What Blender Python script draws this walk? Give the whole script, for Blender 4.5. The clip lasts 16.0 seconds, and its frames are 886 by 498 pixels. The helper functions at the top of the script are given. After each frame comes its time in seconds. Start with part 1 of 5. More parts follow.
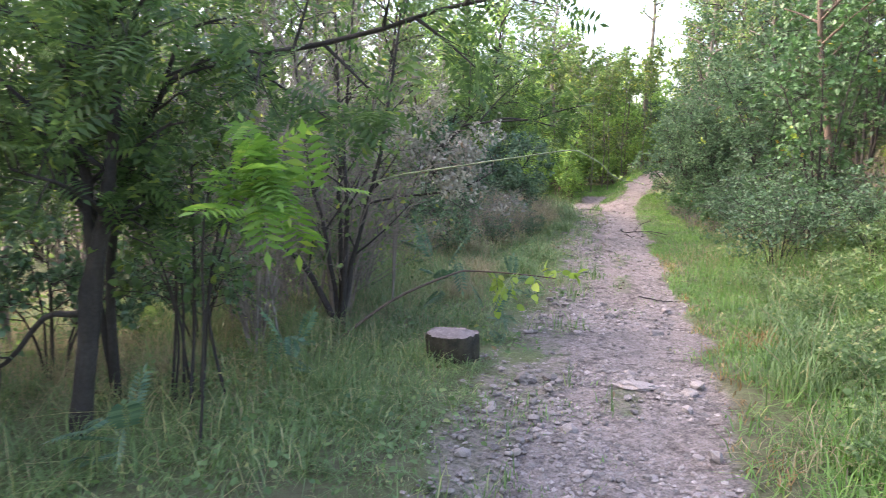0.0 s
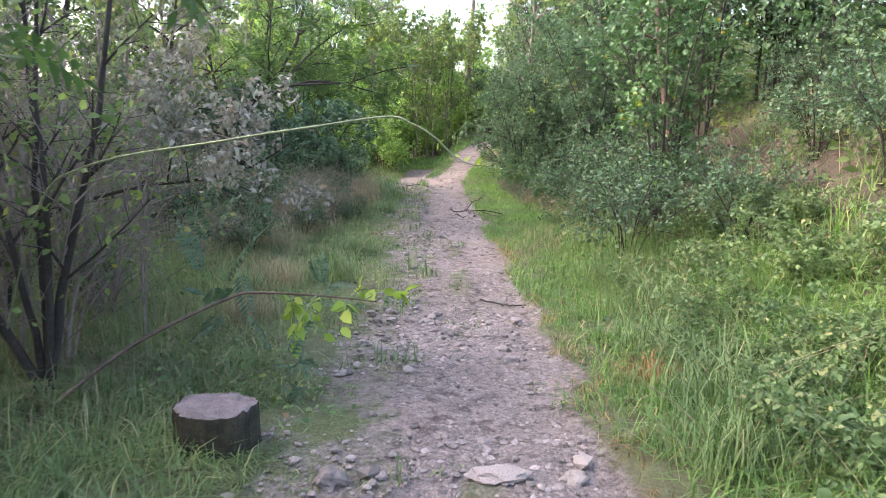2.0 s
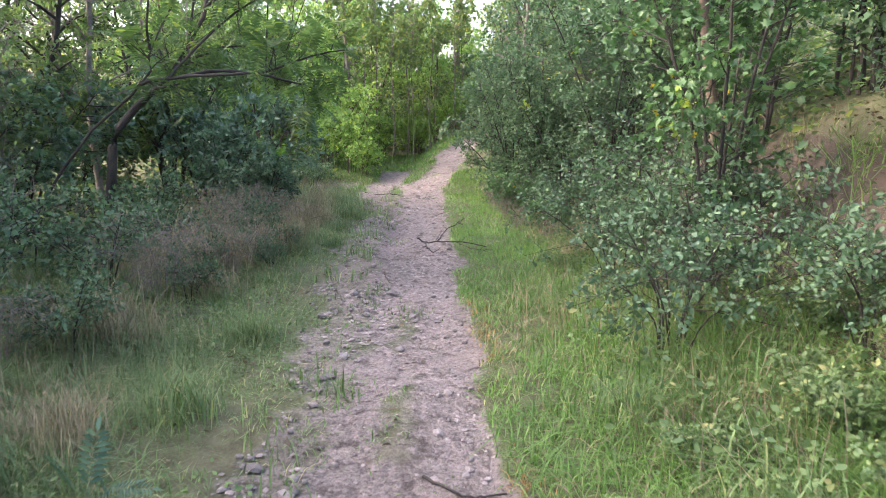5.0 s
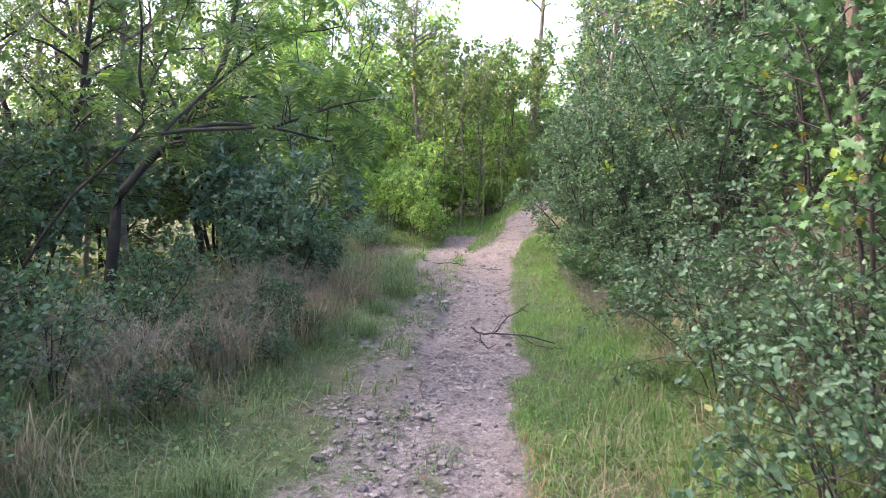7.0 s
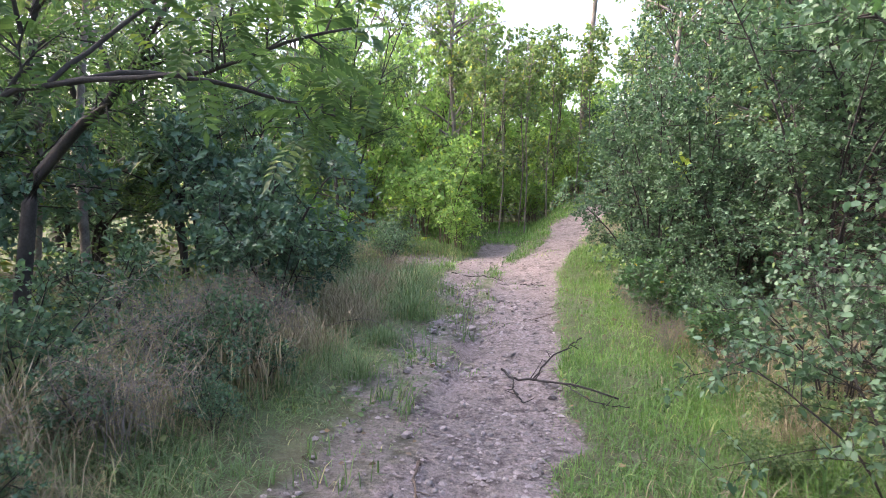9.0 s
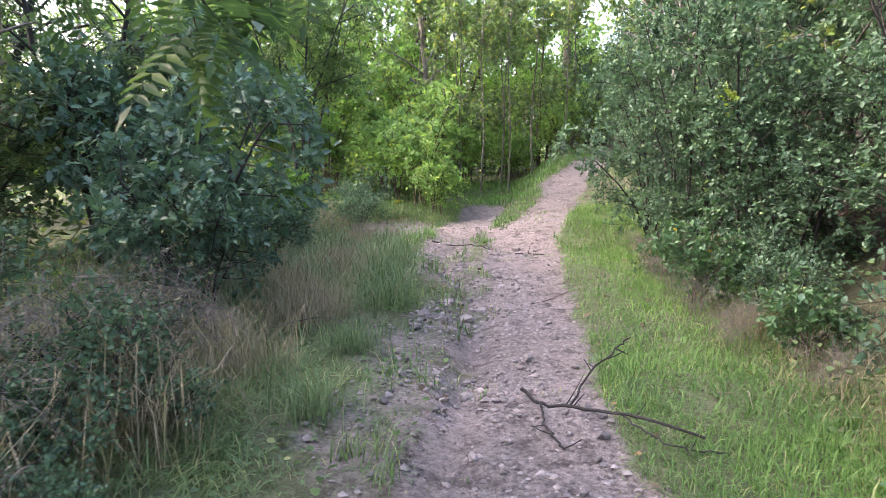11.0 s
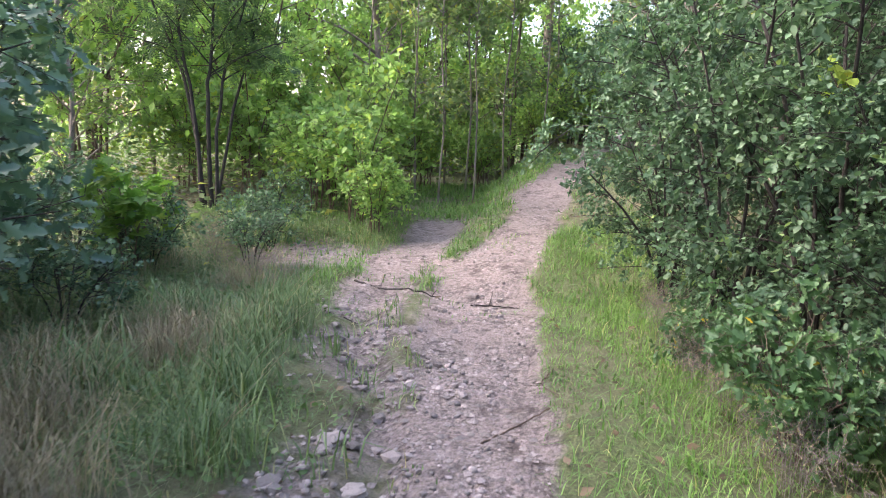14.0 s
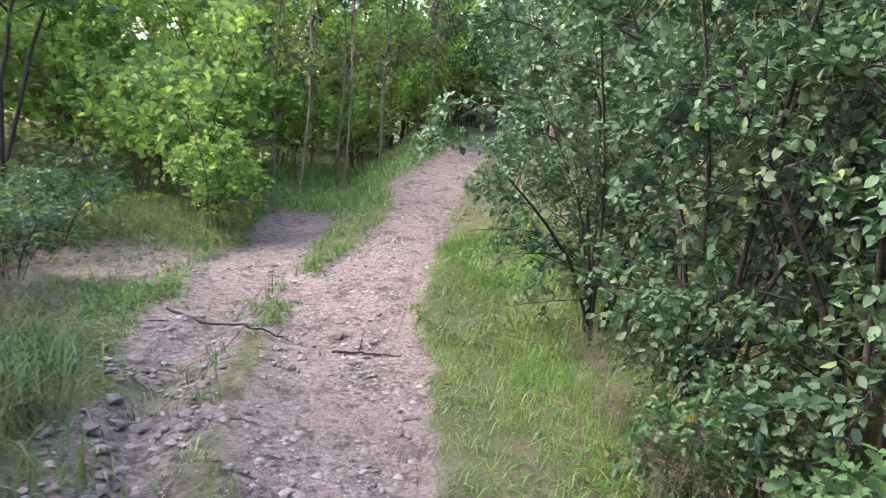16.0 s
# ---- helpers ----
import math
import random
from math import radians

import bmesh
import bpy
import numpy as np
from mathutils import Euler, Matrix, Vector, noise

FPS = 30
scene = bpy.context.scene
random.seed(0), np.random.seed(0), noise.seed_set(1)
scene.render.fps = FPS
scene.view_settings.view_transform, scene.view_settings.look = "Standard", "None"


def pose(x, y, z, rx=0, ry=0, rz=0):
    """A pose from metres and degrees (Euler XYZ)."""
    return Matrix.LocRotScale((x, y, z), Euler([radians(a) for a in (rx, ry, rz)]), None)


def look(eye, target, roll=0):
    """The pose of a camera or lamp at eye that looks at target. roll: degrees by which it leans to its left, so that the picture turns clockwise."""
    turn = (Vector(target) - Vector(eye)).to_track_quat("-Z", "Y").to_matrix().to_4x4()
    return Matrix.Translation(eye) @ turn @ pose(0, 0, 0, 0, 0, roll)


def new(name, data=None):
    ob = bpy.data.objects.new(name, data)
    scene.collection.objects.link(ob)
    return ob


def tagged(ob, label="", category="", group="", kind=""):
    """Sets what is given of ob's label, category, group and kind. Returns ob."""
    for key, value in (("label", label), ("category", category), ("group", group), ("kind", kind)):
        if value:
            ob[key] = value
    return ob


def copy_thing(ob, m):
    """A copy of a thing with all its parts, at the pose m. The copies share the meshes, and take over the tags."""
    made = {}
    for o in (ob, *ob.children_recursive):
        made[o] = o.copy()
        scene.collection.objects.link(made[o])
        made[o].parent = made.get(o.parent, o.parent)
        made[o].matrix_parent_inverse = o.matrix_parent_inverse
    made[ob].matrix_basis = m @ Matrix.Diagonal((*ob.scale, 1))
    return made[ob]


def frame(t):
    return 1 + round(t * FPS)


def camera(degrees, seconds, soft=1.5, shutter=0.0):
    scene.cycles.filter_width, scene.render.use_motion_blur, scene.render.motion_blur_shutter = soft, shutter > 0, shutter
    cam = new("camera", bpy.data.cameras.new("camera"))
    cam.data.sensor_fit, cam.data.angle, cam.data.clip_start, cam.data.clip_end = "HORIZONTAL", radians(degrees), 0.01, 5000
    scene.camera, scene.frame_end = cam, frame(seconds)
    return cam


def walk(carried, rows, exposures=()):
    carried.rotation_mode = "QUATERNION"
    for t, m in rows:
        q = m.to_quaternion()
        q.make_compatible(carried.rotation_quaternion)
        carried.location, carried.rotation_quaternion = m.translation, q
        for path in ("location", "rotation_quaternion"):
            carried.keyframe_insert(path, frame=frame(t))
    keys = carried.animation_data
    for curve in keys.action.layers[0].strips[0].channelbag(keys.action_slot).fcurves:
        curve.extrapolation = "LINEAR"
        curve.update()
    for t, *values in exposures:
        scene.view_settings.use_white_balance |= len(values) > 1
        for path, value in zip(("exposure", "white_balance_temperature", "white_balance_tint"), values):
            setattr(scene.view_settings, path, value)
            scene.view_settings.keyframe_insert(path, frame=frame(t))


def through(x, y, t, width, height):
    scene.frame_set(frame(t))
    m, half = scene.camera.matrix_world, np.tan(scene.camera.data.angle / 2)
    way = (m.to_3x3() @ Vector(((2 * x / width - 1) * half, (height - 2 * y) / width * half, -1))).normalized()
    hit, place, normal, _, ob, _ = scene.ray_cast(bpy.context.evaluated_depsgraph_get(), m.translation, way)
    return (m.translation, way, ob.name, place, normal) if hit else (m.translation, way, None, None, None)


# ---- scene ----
cam = camera(62.6, 16.0, soft=0.8, shutter=0.3)
PATH = [
    (0, (0.685, 0.52, 1.347), (0.075, 2.408, 1.093), 0.7),
    (0.5, (0.587, 0.894, 1.364), (0.152, 2.827, 1.091), 0.6),
    (1, (0.546, 1.35, 1.394), (0.22, 3.303, 1.111), 0.6),
    (1.5, (0.509, 1.724, 1.346), (0.297, 3.688, 1.034), 0.8),
    (2, (0.47, 2.167, 1.347), (0.324, 4.135, 1.02), 0.6),
    (2.5, (0.503, 2.619, 1.347), (0.377, 4.584, 0.997), -0.0),
    (3, (0.447, 3.067, 1.332), (0.298, 5.03, 0.98), -0.6),
    (3.5, (0.397, 3.528, 1.42), (0.255, 5.496, 1.094), 0.0),
    (3.7, (0.432, 3.712, 1.43), (0.307, 5.682, 1.104), 0.5),
    (5.8, (0.679, 5.652, 1.604), (0.484, 7.605, 1.222), -0.0),
    (6, (0.653, 5.789, 1.598), (0.428, 7.746, 1.249), -0.1),
    (6.5, (0.599, 6.132, 1.627), (0.312, 8.094, 1.365), 0.2),
    (7, (0.698, 6.553, 1.629), (0.341, 8.509, 1.41), 1.1),
    (7.5, (0.668, 6.997, 1.566), (0.236, 8.939, 1.368), 1.6),
    (8, (0.62, 7.47, 1.565), (0.146, 9.404, 1.381), 1.8),
    (8.2, (0.623, 7.672, 1.534), (0.151, 9.605, 1.335), 2.0),
    (10.3, (0.162, 9.339, 1.394), (-0.293, 11.276, 1.194), 1.0),
    (10.5, (0.123, 9.487, 1.354), (-0.308, 11.427, 1.129), 0.9),
    (11, (0.03, 9.945, 1.338), (-0.358, 11.883, 1.033), 0.6),
    (11.5, (-0.006, 10.375, 1.361), (-0.375, 12.31, 1.013), -0.0),
    (12, (-0.089, 10.818, 1.334), (-0.452, 12.748, 0.958), -0.1),
    (12.5, (-0.088, 11.265, 1.334), (-0.457, 13.193, 0.948), 0.4),
    (13, (-0.082, 11.689, 1.372), (-0.426, 13.622, 0.99), 1.1),
    (13.5, (-0.12, 12.104, 1.404), (-0.457, 14.041, 1.038), 1.3),
    (14, (-0.101, 12.53, 1.39), (-0.419, 14.477, 1.062), 2.2),
    (14.5, (-0.138, 12.917, 1.405), (-0.388, 14.878, 1.102), 2.8),
    (15, (-0.205, 13.393, 1.407), (-0.43, 15.354, 1.086), 2.2),
    (15.5, (-0.26, 13.873, 1.409), (-0.392, 15.837, 1.056), 3.9),
    (16, (-0.271, 14.159, 1.395), (-0.239, 16.124, 1.021), 5.7),
]
EXPOSURES = [(0, 2.95, 6900, 18), (3.5, 2.85, 6900, 16), (5.8, 2.92, 6750, 18), (8.2, 2.85, 6650, 20), (11, 3.0, 6650, 20), (13, 3.02, 6650, 19), (16, 2.88, 6550, 18)]
walk(cam, [(t, look(eye, target, roll)) for t, eye, target, roll in PATH], EXPOSURES)

# ---- light ----
SUN_AZ = radians(-95)      # low over the open ground to the left of the walk
SUN_EL = radians(38)
world = bpy.data.worlds.new("world")
scene.world = world
world.use_nodes = True
wn = world.node_tree
sky = wn.nodes.new("ShaderNodeTexSky")
sky.sky_type, sky.sun_disc = "NISHITA", False
sky.sun_elevation, sky.sun_rotation = SUN_EL, SUN_AZ
sky.air_density, sky.dust_density = 1.0, 4.0
wn.nodes["Background"].inputs["Strength"].default_value = 0.15
wn.links.new(sky.outputs["Color"], wn.nodes["Background"].inputs["Color"])
sun = new("sun", bpy.data.lights.new("sun", "SUN"))
sun.data.energy, sun.data.angle, sun.data.color = 0.6, radians(40), (1.0, 0.94, 0.87)
SUN_DIR = Vector((math.sin(SUN_AZ) * math.cos(SUN_EL), math.cos(SUN_AZ) * math.cos(SUN_EL), math.sin(SUN_EL)))
sun.matrix_world = look(SUN_DIR * 60, (0, 0, 0))


# ---- materials ----
def shader(name):
    m = bpy.data.materials.new(name)
    m.use_nodes = True
    nt = m.node_tree
    return m, nt, nt.nodes["Principled BSDF"], nt.nodes["Material Output"]


def noise_node(nt, scale, detail=4.0, rough=0.6):
    co = nt.nodes.new("ShaderNodeTexCoord")
    n = nt.nodes.new("ShaderNodeTexNoise")
    n.inputs["Scale"].default_value, n.inputs["Detail"].default_value, n.inputs["Roughness"].default_value = scale, detail, rough
    nt.links.new(co.outputs["Object"], n.inputs["Vector"])
    return n


def ramp(nt, source, stops):
    r = nt.nodes.new("ShaderNodeValToRGB")
    while len(r.color_ramp.elements) < len(stops):
        r.color_ramp.elements.new(0.5)
    for e, (p, c) in zip(r.color_ramp.elements, stops):
        e.position, e.color = p, (*c, 1)
    nt.links.new(source, r.inputs["Fac"])
    return r


def mixed(nt, fac, a, b, mode="MIX"):
    m = nt.nodes.new("ShaderNodeMix")
    m.data_type, m.blend_type = "RGBA", mode
    for k, v in ((0, fac), (6, a), (7, b)):
        if isinstance(v, (int, float)):
            m.inputs[k].default_value = v
        elif isinstance(v, tuple):
            m.inputs[k].default_value = (*v, 1)
        else:
            nt.links.new(v, m.inputs[k])
    return m.outputs[2]


def bump(nt, bsdf, height, strength, distance):
    b = nt.nodes.new("ShaderNodeBump")
    b.inputs["Strength"].default_value, b.inputs["Distance"].default_value = strength, distance
    nt.links.new(height, b.inputs["Height"])
    nt.links.new(b.outputs["Normal"], bsdf.inputs["Normal"])


def leaf_mat(name, dark, light, odd, rough=0.45, through=0.35, odd_share=0.06, patch=1.2):
    """Leaves: every leaf has a tint of its own, whole boughs differ softly, light shines through."""
    m, nt, b, out = shader(name)
    geo = nt.nodes.new("ShaderNodeNewGeometry")
    own = ramp(nt, geo.outputs["Random Per Island"], [(0, dark), (1 - odd_share, light), (1.0, odd)])
    bough = noise_node(nt, patch, 2)
    fac = ramp(nt, bough.outputs["Fac"], [(0.3, (0.72, 0.74, 0.76)), (0.7, (1.2, 1.15, 1.0))])
    col = mixed(nt, 1.0, own.outputs["Color"], fac.outputs["Color"], "MULTIPLY")
    nt.links.new(col, b.inputs["Base Color"])
    b.inputs["Roughness"].default_value = rough
    b.inputs["Specular IOR Level"].default_value = 0.3
    tr = nt.nodes.new("ShaderNodeBsdfTranslucent")
    warm = mixed(nt, 1.0, col, (1.15, 1.3, 0.9), "MULTIPLY")
    nt.links.new(warm, tr.inputs["Color"])
    mx = nt.nodes.new("ShaderNodeMixShader")
    mx.inputs[0].default_value = through
    nt.links.new(b.outputs[0], mx.inputs[1])
    nt.links.new(tr.outputs[0], mx.inputs[2])
    nt.links.new(mx.outputs[0], out.inputs["Surface"])
    return m


def rough_mat(name, stops, scale, fine, rough=0.9, relief=0.5, depth=0.01, object_tint=0.0):
    """Bark, stone, soil: blotches at one scale, grain at another, bump from both."""
    m, nt, b, out = shader(name)
    big, small = noise_node(nt, scale, 5), noise_node(nt, fine, 6, 0.7)
    r = ramp(nt, big.outputs["Fac"], stops)
    g = ramp(nt, small.outputs["Fac"], [(0.3, (0.62, 0.6, 0.58)), (0.7, (1.25, 1.25, 1.25))])
    col = mixed(nt, 1.0, r.outputs["Color"], g.outputs["Color"], "MULTIPLY")
    if object_tint:
        info = nt.nodes.new("ShaderNodeObjectInfo")
        geo = nt.nodes.new("ShaderNodeNewGeometry")
        add = nt.nodes.new("ShaderNodeMath")
        add.operation = "ADD"
        nt.links.new(info.outputs["Random"], add.inputs[0])
        nt.links.new(geo.outputs["Random Per Island"], add.inputs[1])
        fr = nt.nodes.new("ShaderNodeMath")
        fr.operation = "FRACT"
        nt.links.new(add.outputs[0], fr.inputs[0])
        t = ramp(nt, fr.outputs[0], [(0, (1 - object_tint,) * 3), (1, (1 + object_tint,) * 3)])
        col = mixed(nt, 1.0, col, t.outputs["Color"], "MULTIPLY")
    nt.links.new(col, b.inputs["Base Color"])
    b.inputs["Roughness"].default_value = rough
    bump(nt, b, small.outputs["Fac"], relief, depth)
    return m


BARK_DARK = rough_mat("dark_bark", [(0.3, (0.018, 0.015, 0.014)), (0.7, (0.05, 0.042, 0.038))], 6, 60, 0.9, 0.8, 0.01)
BARK_GREY = rough_mat("grey_bark", [(0.3, (0.11, 0.095, 0.085)), (0.7, (0.27, 0.235, 0.215))], 5, 50, 0.9, 0.7, 0.008)
BARK_BROWN = rough_mat("brown_bark", [(0.3, (0.06, 0.042, 0.03)), (0.7, (0.14, 0.1, 0.075))], 7, 60, 0.85, 0.6, 0.006)
BARK_PALE = rough_mat("pale_bark", [(0.3, (0.1, 0.085, 0.065)), (0.7, (0.22, 0.195, 0.16))], 6, 50, 0.85, 0.5, 0.005)
CANE_GREEN = rough_mat("green_cane_skin", [(0.3, (0.11, 0.15, 0.075)), (0.7, (0.2, 0.255, 0.14))], 12, 80, 0.55, 0.2, 0.002)
STONE = rough_mat("stone", [(0.3, (0.16, 0.137, 0.13)), (0.7, (0.285, 0.248, 0.238))], 14, 90, 0.85, 0.5, 0.004, 0.4)
STONE_PALE = rough_mat("pale_stone", [(0.3, (0.26, 0.222, 0.205)), (0.7, (0.37, 0.325, 0.305))], 14, 90, 0.85, 0.5, 0.004, 0.12)
BLOCK_SIDE = rough_mat("mossy_stone", [(0.35, (0.018, 0.02, 0.012)), (0.6, (0.06, 0.05, 0.035)), (0.75, (0.05, 0.065, 0.025))], 12, 70, 0.95, 0.9, 0.02)
BLOCK_TOP = rough_mat("purplish_stone", [(0.3, (0.15, 0.125, 0.13)), (0.7, (0.27, 0.232, 0.24))], 16, 110, 0.9, 1.0, 0.012)

LEAF_GREY = leaf_mat("greyish_leaf", (0.052, 0.102, 0.06), (0.122, 0.208, 0.128), (0.2, 0.28, 0.1), 0.52, 0.3, 0.03)
LEAF_OAK = leaf_mat("dark_blue_green_leaf", (0.055, 0.115, 0.08), (0.13, 0.22, 0.15), (0.13, 0.21, 0.08), 0.38, 0.25, 0.05)
LEAF_MAPLE = leaf_mat("broad_green_leaf", (0.05, 0.11, 0.048), (0.105, 0.2, 0.085), (0.55, 0.36, 0.03), 0.42, 0.3, 0.012)
LEAF_PINNATE = leaf_mat("feathered_leaf", (0.05, 0.095, 0.04), (0.105, 0.175, 0.07), (0.22, 0.28, 0.07), 0.45, 0.45, 0.08)
LEAF_BRIGHT = leaf_mat("yellow_green_leaf", (0.16, 0.28, 0.085), (0.3, 0.45, 0.15), (0.42, 0.5, 0.1), 0.5, 0.5, 0.1)
LEAF_FRESH = leaf_mat("fresh_green_leaf", (0.1, 0.21, 0.04), (0.19, 0.33, 0.07), (0.3, 0.38, 0.08), 0.5, 0.5, 0.1)
LEAF_MIXED = leaf_mat("woodland_leaf", (0.085, 0.14, 0.06), (0.18, 0.25, 0.11), (0.32, 0.32, 0.08), 0.5, 0.55, 0.12)
LEAF_LIME = leaf_mat("lime_leaf", (0.2, 0.29, 0.05), (0.3, 0.41, 0.09), (0.42, 0.42, 0.09), 0.5, 0.4, 0.1)
LEAF_DRY = leaf_mat("withered_leaf", (0.2, 0.195, 0.185), (0.36, 0.355, 0.335), (0.27, 0.19, 0.13), 0.85, 0.2, 0.1)
LITTER = leaf_mat("fallen_leaf", (0.085, 0.062, 0.045), (0.2, 0.15, 0.11), (0.26, 0.17, 0.09), 0.85, 0.15, 0.12)
WEED = leaf_mat("weed_leaf", (0.075, 0.135, 0.058), (0.16, 0.24, 0.105), (0.3, 0.3, 0.14), 0.55, 0.35, 0.1)
GRASS_GREEN = leaf_mat("green_grass_blade", (0.085, 0.145, 0.06), (0.175, 0.26, 0.115), (0.38, 0.34, 0.2), 0.55, 0.3, 0.14, 0.8)
GRASS_BRIGHT = leaf_mat("fresh_grass_blade", (0.085, 0.172, 0.05), (0.175, 0.3, 0.095), (0.36, 0.36, 0.17), 0.5, 0.4, 0.07, 0.9)
GRASS_RUST = leaf_mat("rusty_grass_blade", (0.2, 0.12, 0.06), (0.36, 0.23, 0.12), (0.2, 0.2, 0.08), 0.7, 0.25, 0.2, 0.8)
GRASS_DRY = leaf_mat("dry_grass_blade", (0.165, 0.137, 0.094), (0.37, 0.312, 0.222), (0.11, 0.155, 0.05), 0.75, 0.25, 0.15, 0.8)


def earth_mat():
    """Forest soil, bare earth on the steep bank, and pale dust where the ground is worn (attribute worn)."""
    m, nt, b, out = shader("earth")
    big, mid, small = noise_node(nt, 0.7, 4), noise_node(nt, 8, 7, 0.65), noise_node(nt, 70, 5, 0.7)
    soil = ramp(nt, mid.outputs["Fac"], [(0.3, (0.06, 0.05, 0.035)), (0.5, (0.12, 0.105, 0.065)), (0.68, (0.18, 0.15, 0.1))])
    moss = ramp(nt, small.outputs["Fac"], [(0.34, (0.03, 0.045, 0.015)), (0.5, (0.08, 0.12, 0.035)), (0.66, (0.16, 0.2, 0.075))])
    share = ramp(nt, big.outputs["Fac"], [(0.4, (0.25, 0.25, 0.25)), (0.6, (0.8, 0.8, 0.8))])
    col = mixed(nt, share.outputs["Color"], soil.outputs["Color"], moss.outputs["Color"])
    geo = nt.nodes.new("ShaderNodeNewGeometry")
    sep = nt.nodes.new("ShaderNodeSeparateXYZ")
    nt.links.new(geo.outputs["True Normal"], sep.inputs[0])
    steep = ramp(nt, sep.outputs["Z"], [(0.7, (1, 1, 1)), (0.88, (0, 0, 0))])
    cut = ramp(nt, mid.outputs["Fac"], [(0.3, (0.03, 0.022, 0.017)), (0.7, (0.085, 0.062, 0.048))])
    col = mixed(nt, steep.outputs["Color"], col, cut.outputs["Color"])
    crumb = noise_node(nt, 30, 8, 0.75)
    dust = ramp(nt, crumb.outputs["Fac"], [(0.34, (0.085, 0.07, 0.066)), (0.43, (0.19, 0.161, 0.154)), (0.56, (0.268, 0.23, 0.222)), (0.7, (0.345, 0.302, 0.294))])
    tint = ramp(nt, big.outputs["Fac"], [(0.35, (0.82, 0.8, 0.78)), (0.65, (1.1, 1.06, 1.04))])
    grit = ramp(nt, small.outputs["Fac"], [(0.32, (0.5, 0.48, 0.46)), (0.5, (1.0, 1.0, 1.0)), (0.7, (1.18, 1.18, 1.18))])
    worn = mixed(nt, 1.0, dust.outputs["Color"], tint.outputs["Color"], "MULTIPLY")
    worn = mixed(nt, 1.0, worn, grit.outputs["Color"], "MULTIPLY")
    # pebbles trodden into the dust, each with a tint of its own
    peb = nt.nodes.new("ShaderNodeTexVoronoi")
    peb.inputs["Scale"].default_value = 27
    nt.links.new(mid.inputs["Vector"].links[0].from_socket, peb.inputs["Vector"])
    tone = nt.nodes.new("ShaderNodeSeparateColor")
    nt.links.new(peb.outputs["Color"], tone.inputs[0])
    shade = ramp(nt, tone.outputs[0], [(0, (0.68, 0.66, 0.65)), (.5, (0.97, 0.95, 0.95)), (1, (1.2, 1.2, 1.2))])
    dome = ramp(nt, peb.outputs["Distance"], [(0.0, (1, 1, 1)), (0.35, (.75, .75, .75)), (0.6, (0, 0, 0))])
    patch = noise_node(nt, 2.6, 3)
    loose = ramp(nt, patch.outputs["Fac"], [(0.42, (0.08, 0.08, 0.08)), (0.6, (.75, .75, .75))])
    clod = ramp(nt, mid.outputs["Fac"], [(0.36, (.5, .48, .46)), (0.48, (1, 1, 1))])
    worn = mixed(nt, 1.0, worn, clod.outputs["Color"], "MULTIPLY")
    worn = mixed(nt, loose.outputs["Color"], worn, mixed(nt, 1.0, worn, shade.outputs["Color"], "MULTIPLY"))
    at = nt.nodes.new("ShaderNodeAttribute")
    at.attribute_name = "worn"
    # the rim between dust and turf is broken up by the soil's own grain
    add = nt.nodes.new("ShaderNodeMath")
    add.operation = "MULTIPLY_ADD"
    nt.links.new(mid.outputs["Fac"], add.inputs[0])
    add.inputs[1].default_value = 0.9
    nt.links.new(at.outputs["Fac"], add.inputs[2])
    fac = ramp(nt, add.outputs[0], [(0.62, (0, 0, 0)), (1.0, (1, 1, 1))])
    col = mixed(nt, fac.outputs["Color"], col, worn)
    nt.links.new(col, b.inputs["Base Color"])
    b.inputs["Roughness"].default_value = 0.95
    rel_ = nt.nodes.new("ShaderNodeMath")
    rel_.operation = "MULTIPLY_ADD"
    nt.links.new(small.outputs["Fac"], rel_.inputs[0])
    rel_.inputs[1].default_value = 0.35
    nt.links.new(mid.outputs["Fac"], rel_.inputs[2])
    peb_h = nt.nodes.new("ShaderNodeMath")
    peb_h.operation = "MULTIPLY"
    nt.links.new(dome.outputs["Color"], peb_h.inputs[0])
    both = mixed(nt, 1.0, fac.outputs["Color"], loose.outputs["Color"], "MULTIPLY")
    nt.links.new(both, peb_h.inputs[1])
    tot = nt.nodes.new("ShaderNodeMath")
    tot.operation = "MULTIPLY_ADD"
    nt.links.new(peb_h.outputs[0], tot.inputs[0])
    tot.inputs[1].default_value = 0.3
    nt.links.new(rel_.outputs[0], tot.inputs[2])
    bump(nt, b, tot.outputs[0], 1.0, 0.05)
    return m


EARTH = earth_mat()


# ---- mesh tools ----
def as_mesh(name, verts, groups, material, smooth=False):
    verts = np.asarray(verts, np.float32).reshape(-1, 3)
    groups = [np.asarray(g, np.int32) for g in groups if len(g)]
    loops = np.concatenate([g.ravel() for g in groups])
    totals = np.concatenate([np.full(len(g), g.shape[1], np.int32) for g in groups])
    starts = np.concatenate([[0], np.cumsum(totals)[:-1]]).astype(np.int32)
    me = bpy.data.meshes.new(name)
    me.vertices.add(len(verts))
    me.vertices.foreach_set("co", verts.ravel())
    me.loops.add(len(loops))
    me.loops.foreach_set("vertex_index", loops)
    me.polygons.add(len(totals))
    me.polygons.foreach_set("loop_start", starts)
    if smooth:
        me.polygons.foreach_set("use_smooth", np.ones(len(totals), bool))
    me.update(calc_edges=True)
    me.validate()
    me.materials.append(material)
    return me


def piece(name, me, parent=None, label=""):
    ob = new(name, me)
    if parent:
        ob.parent = parent
    return tagged(ob, label) if label else ob


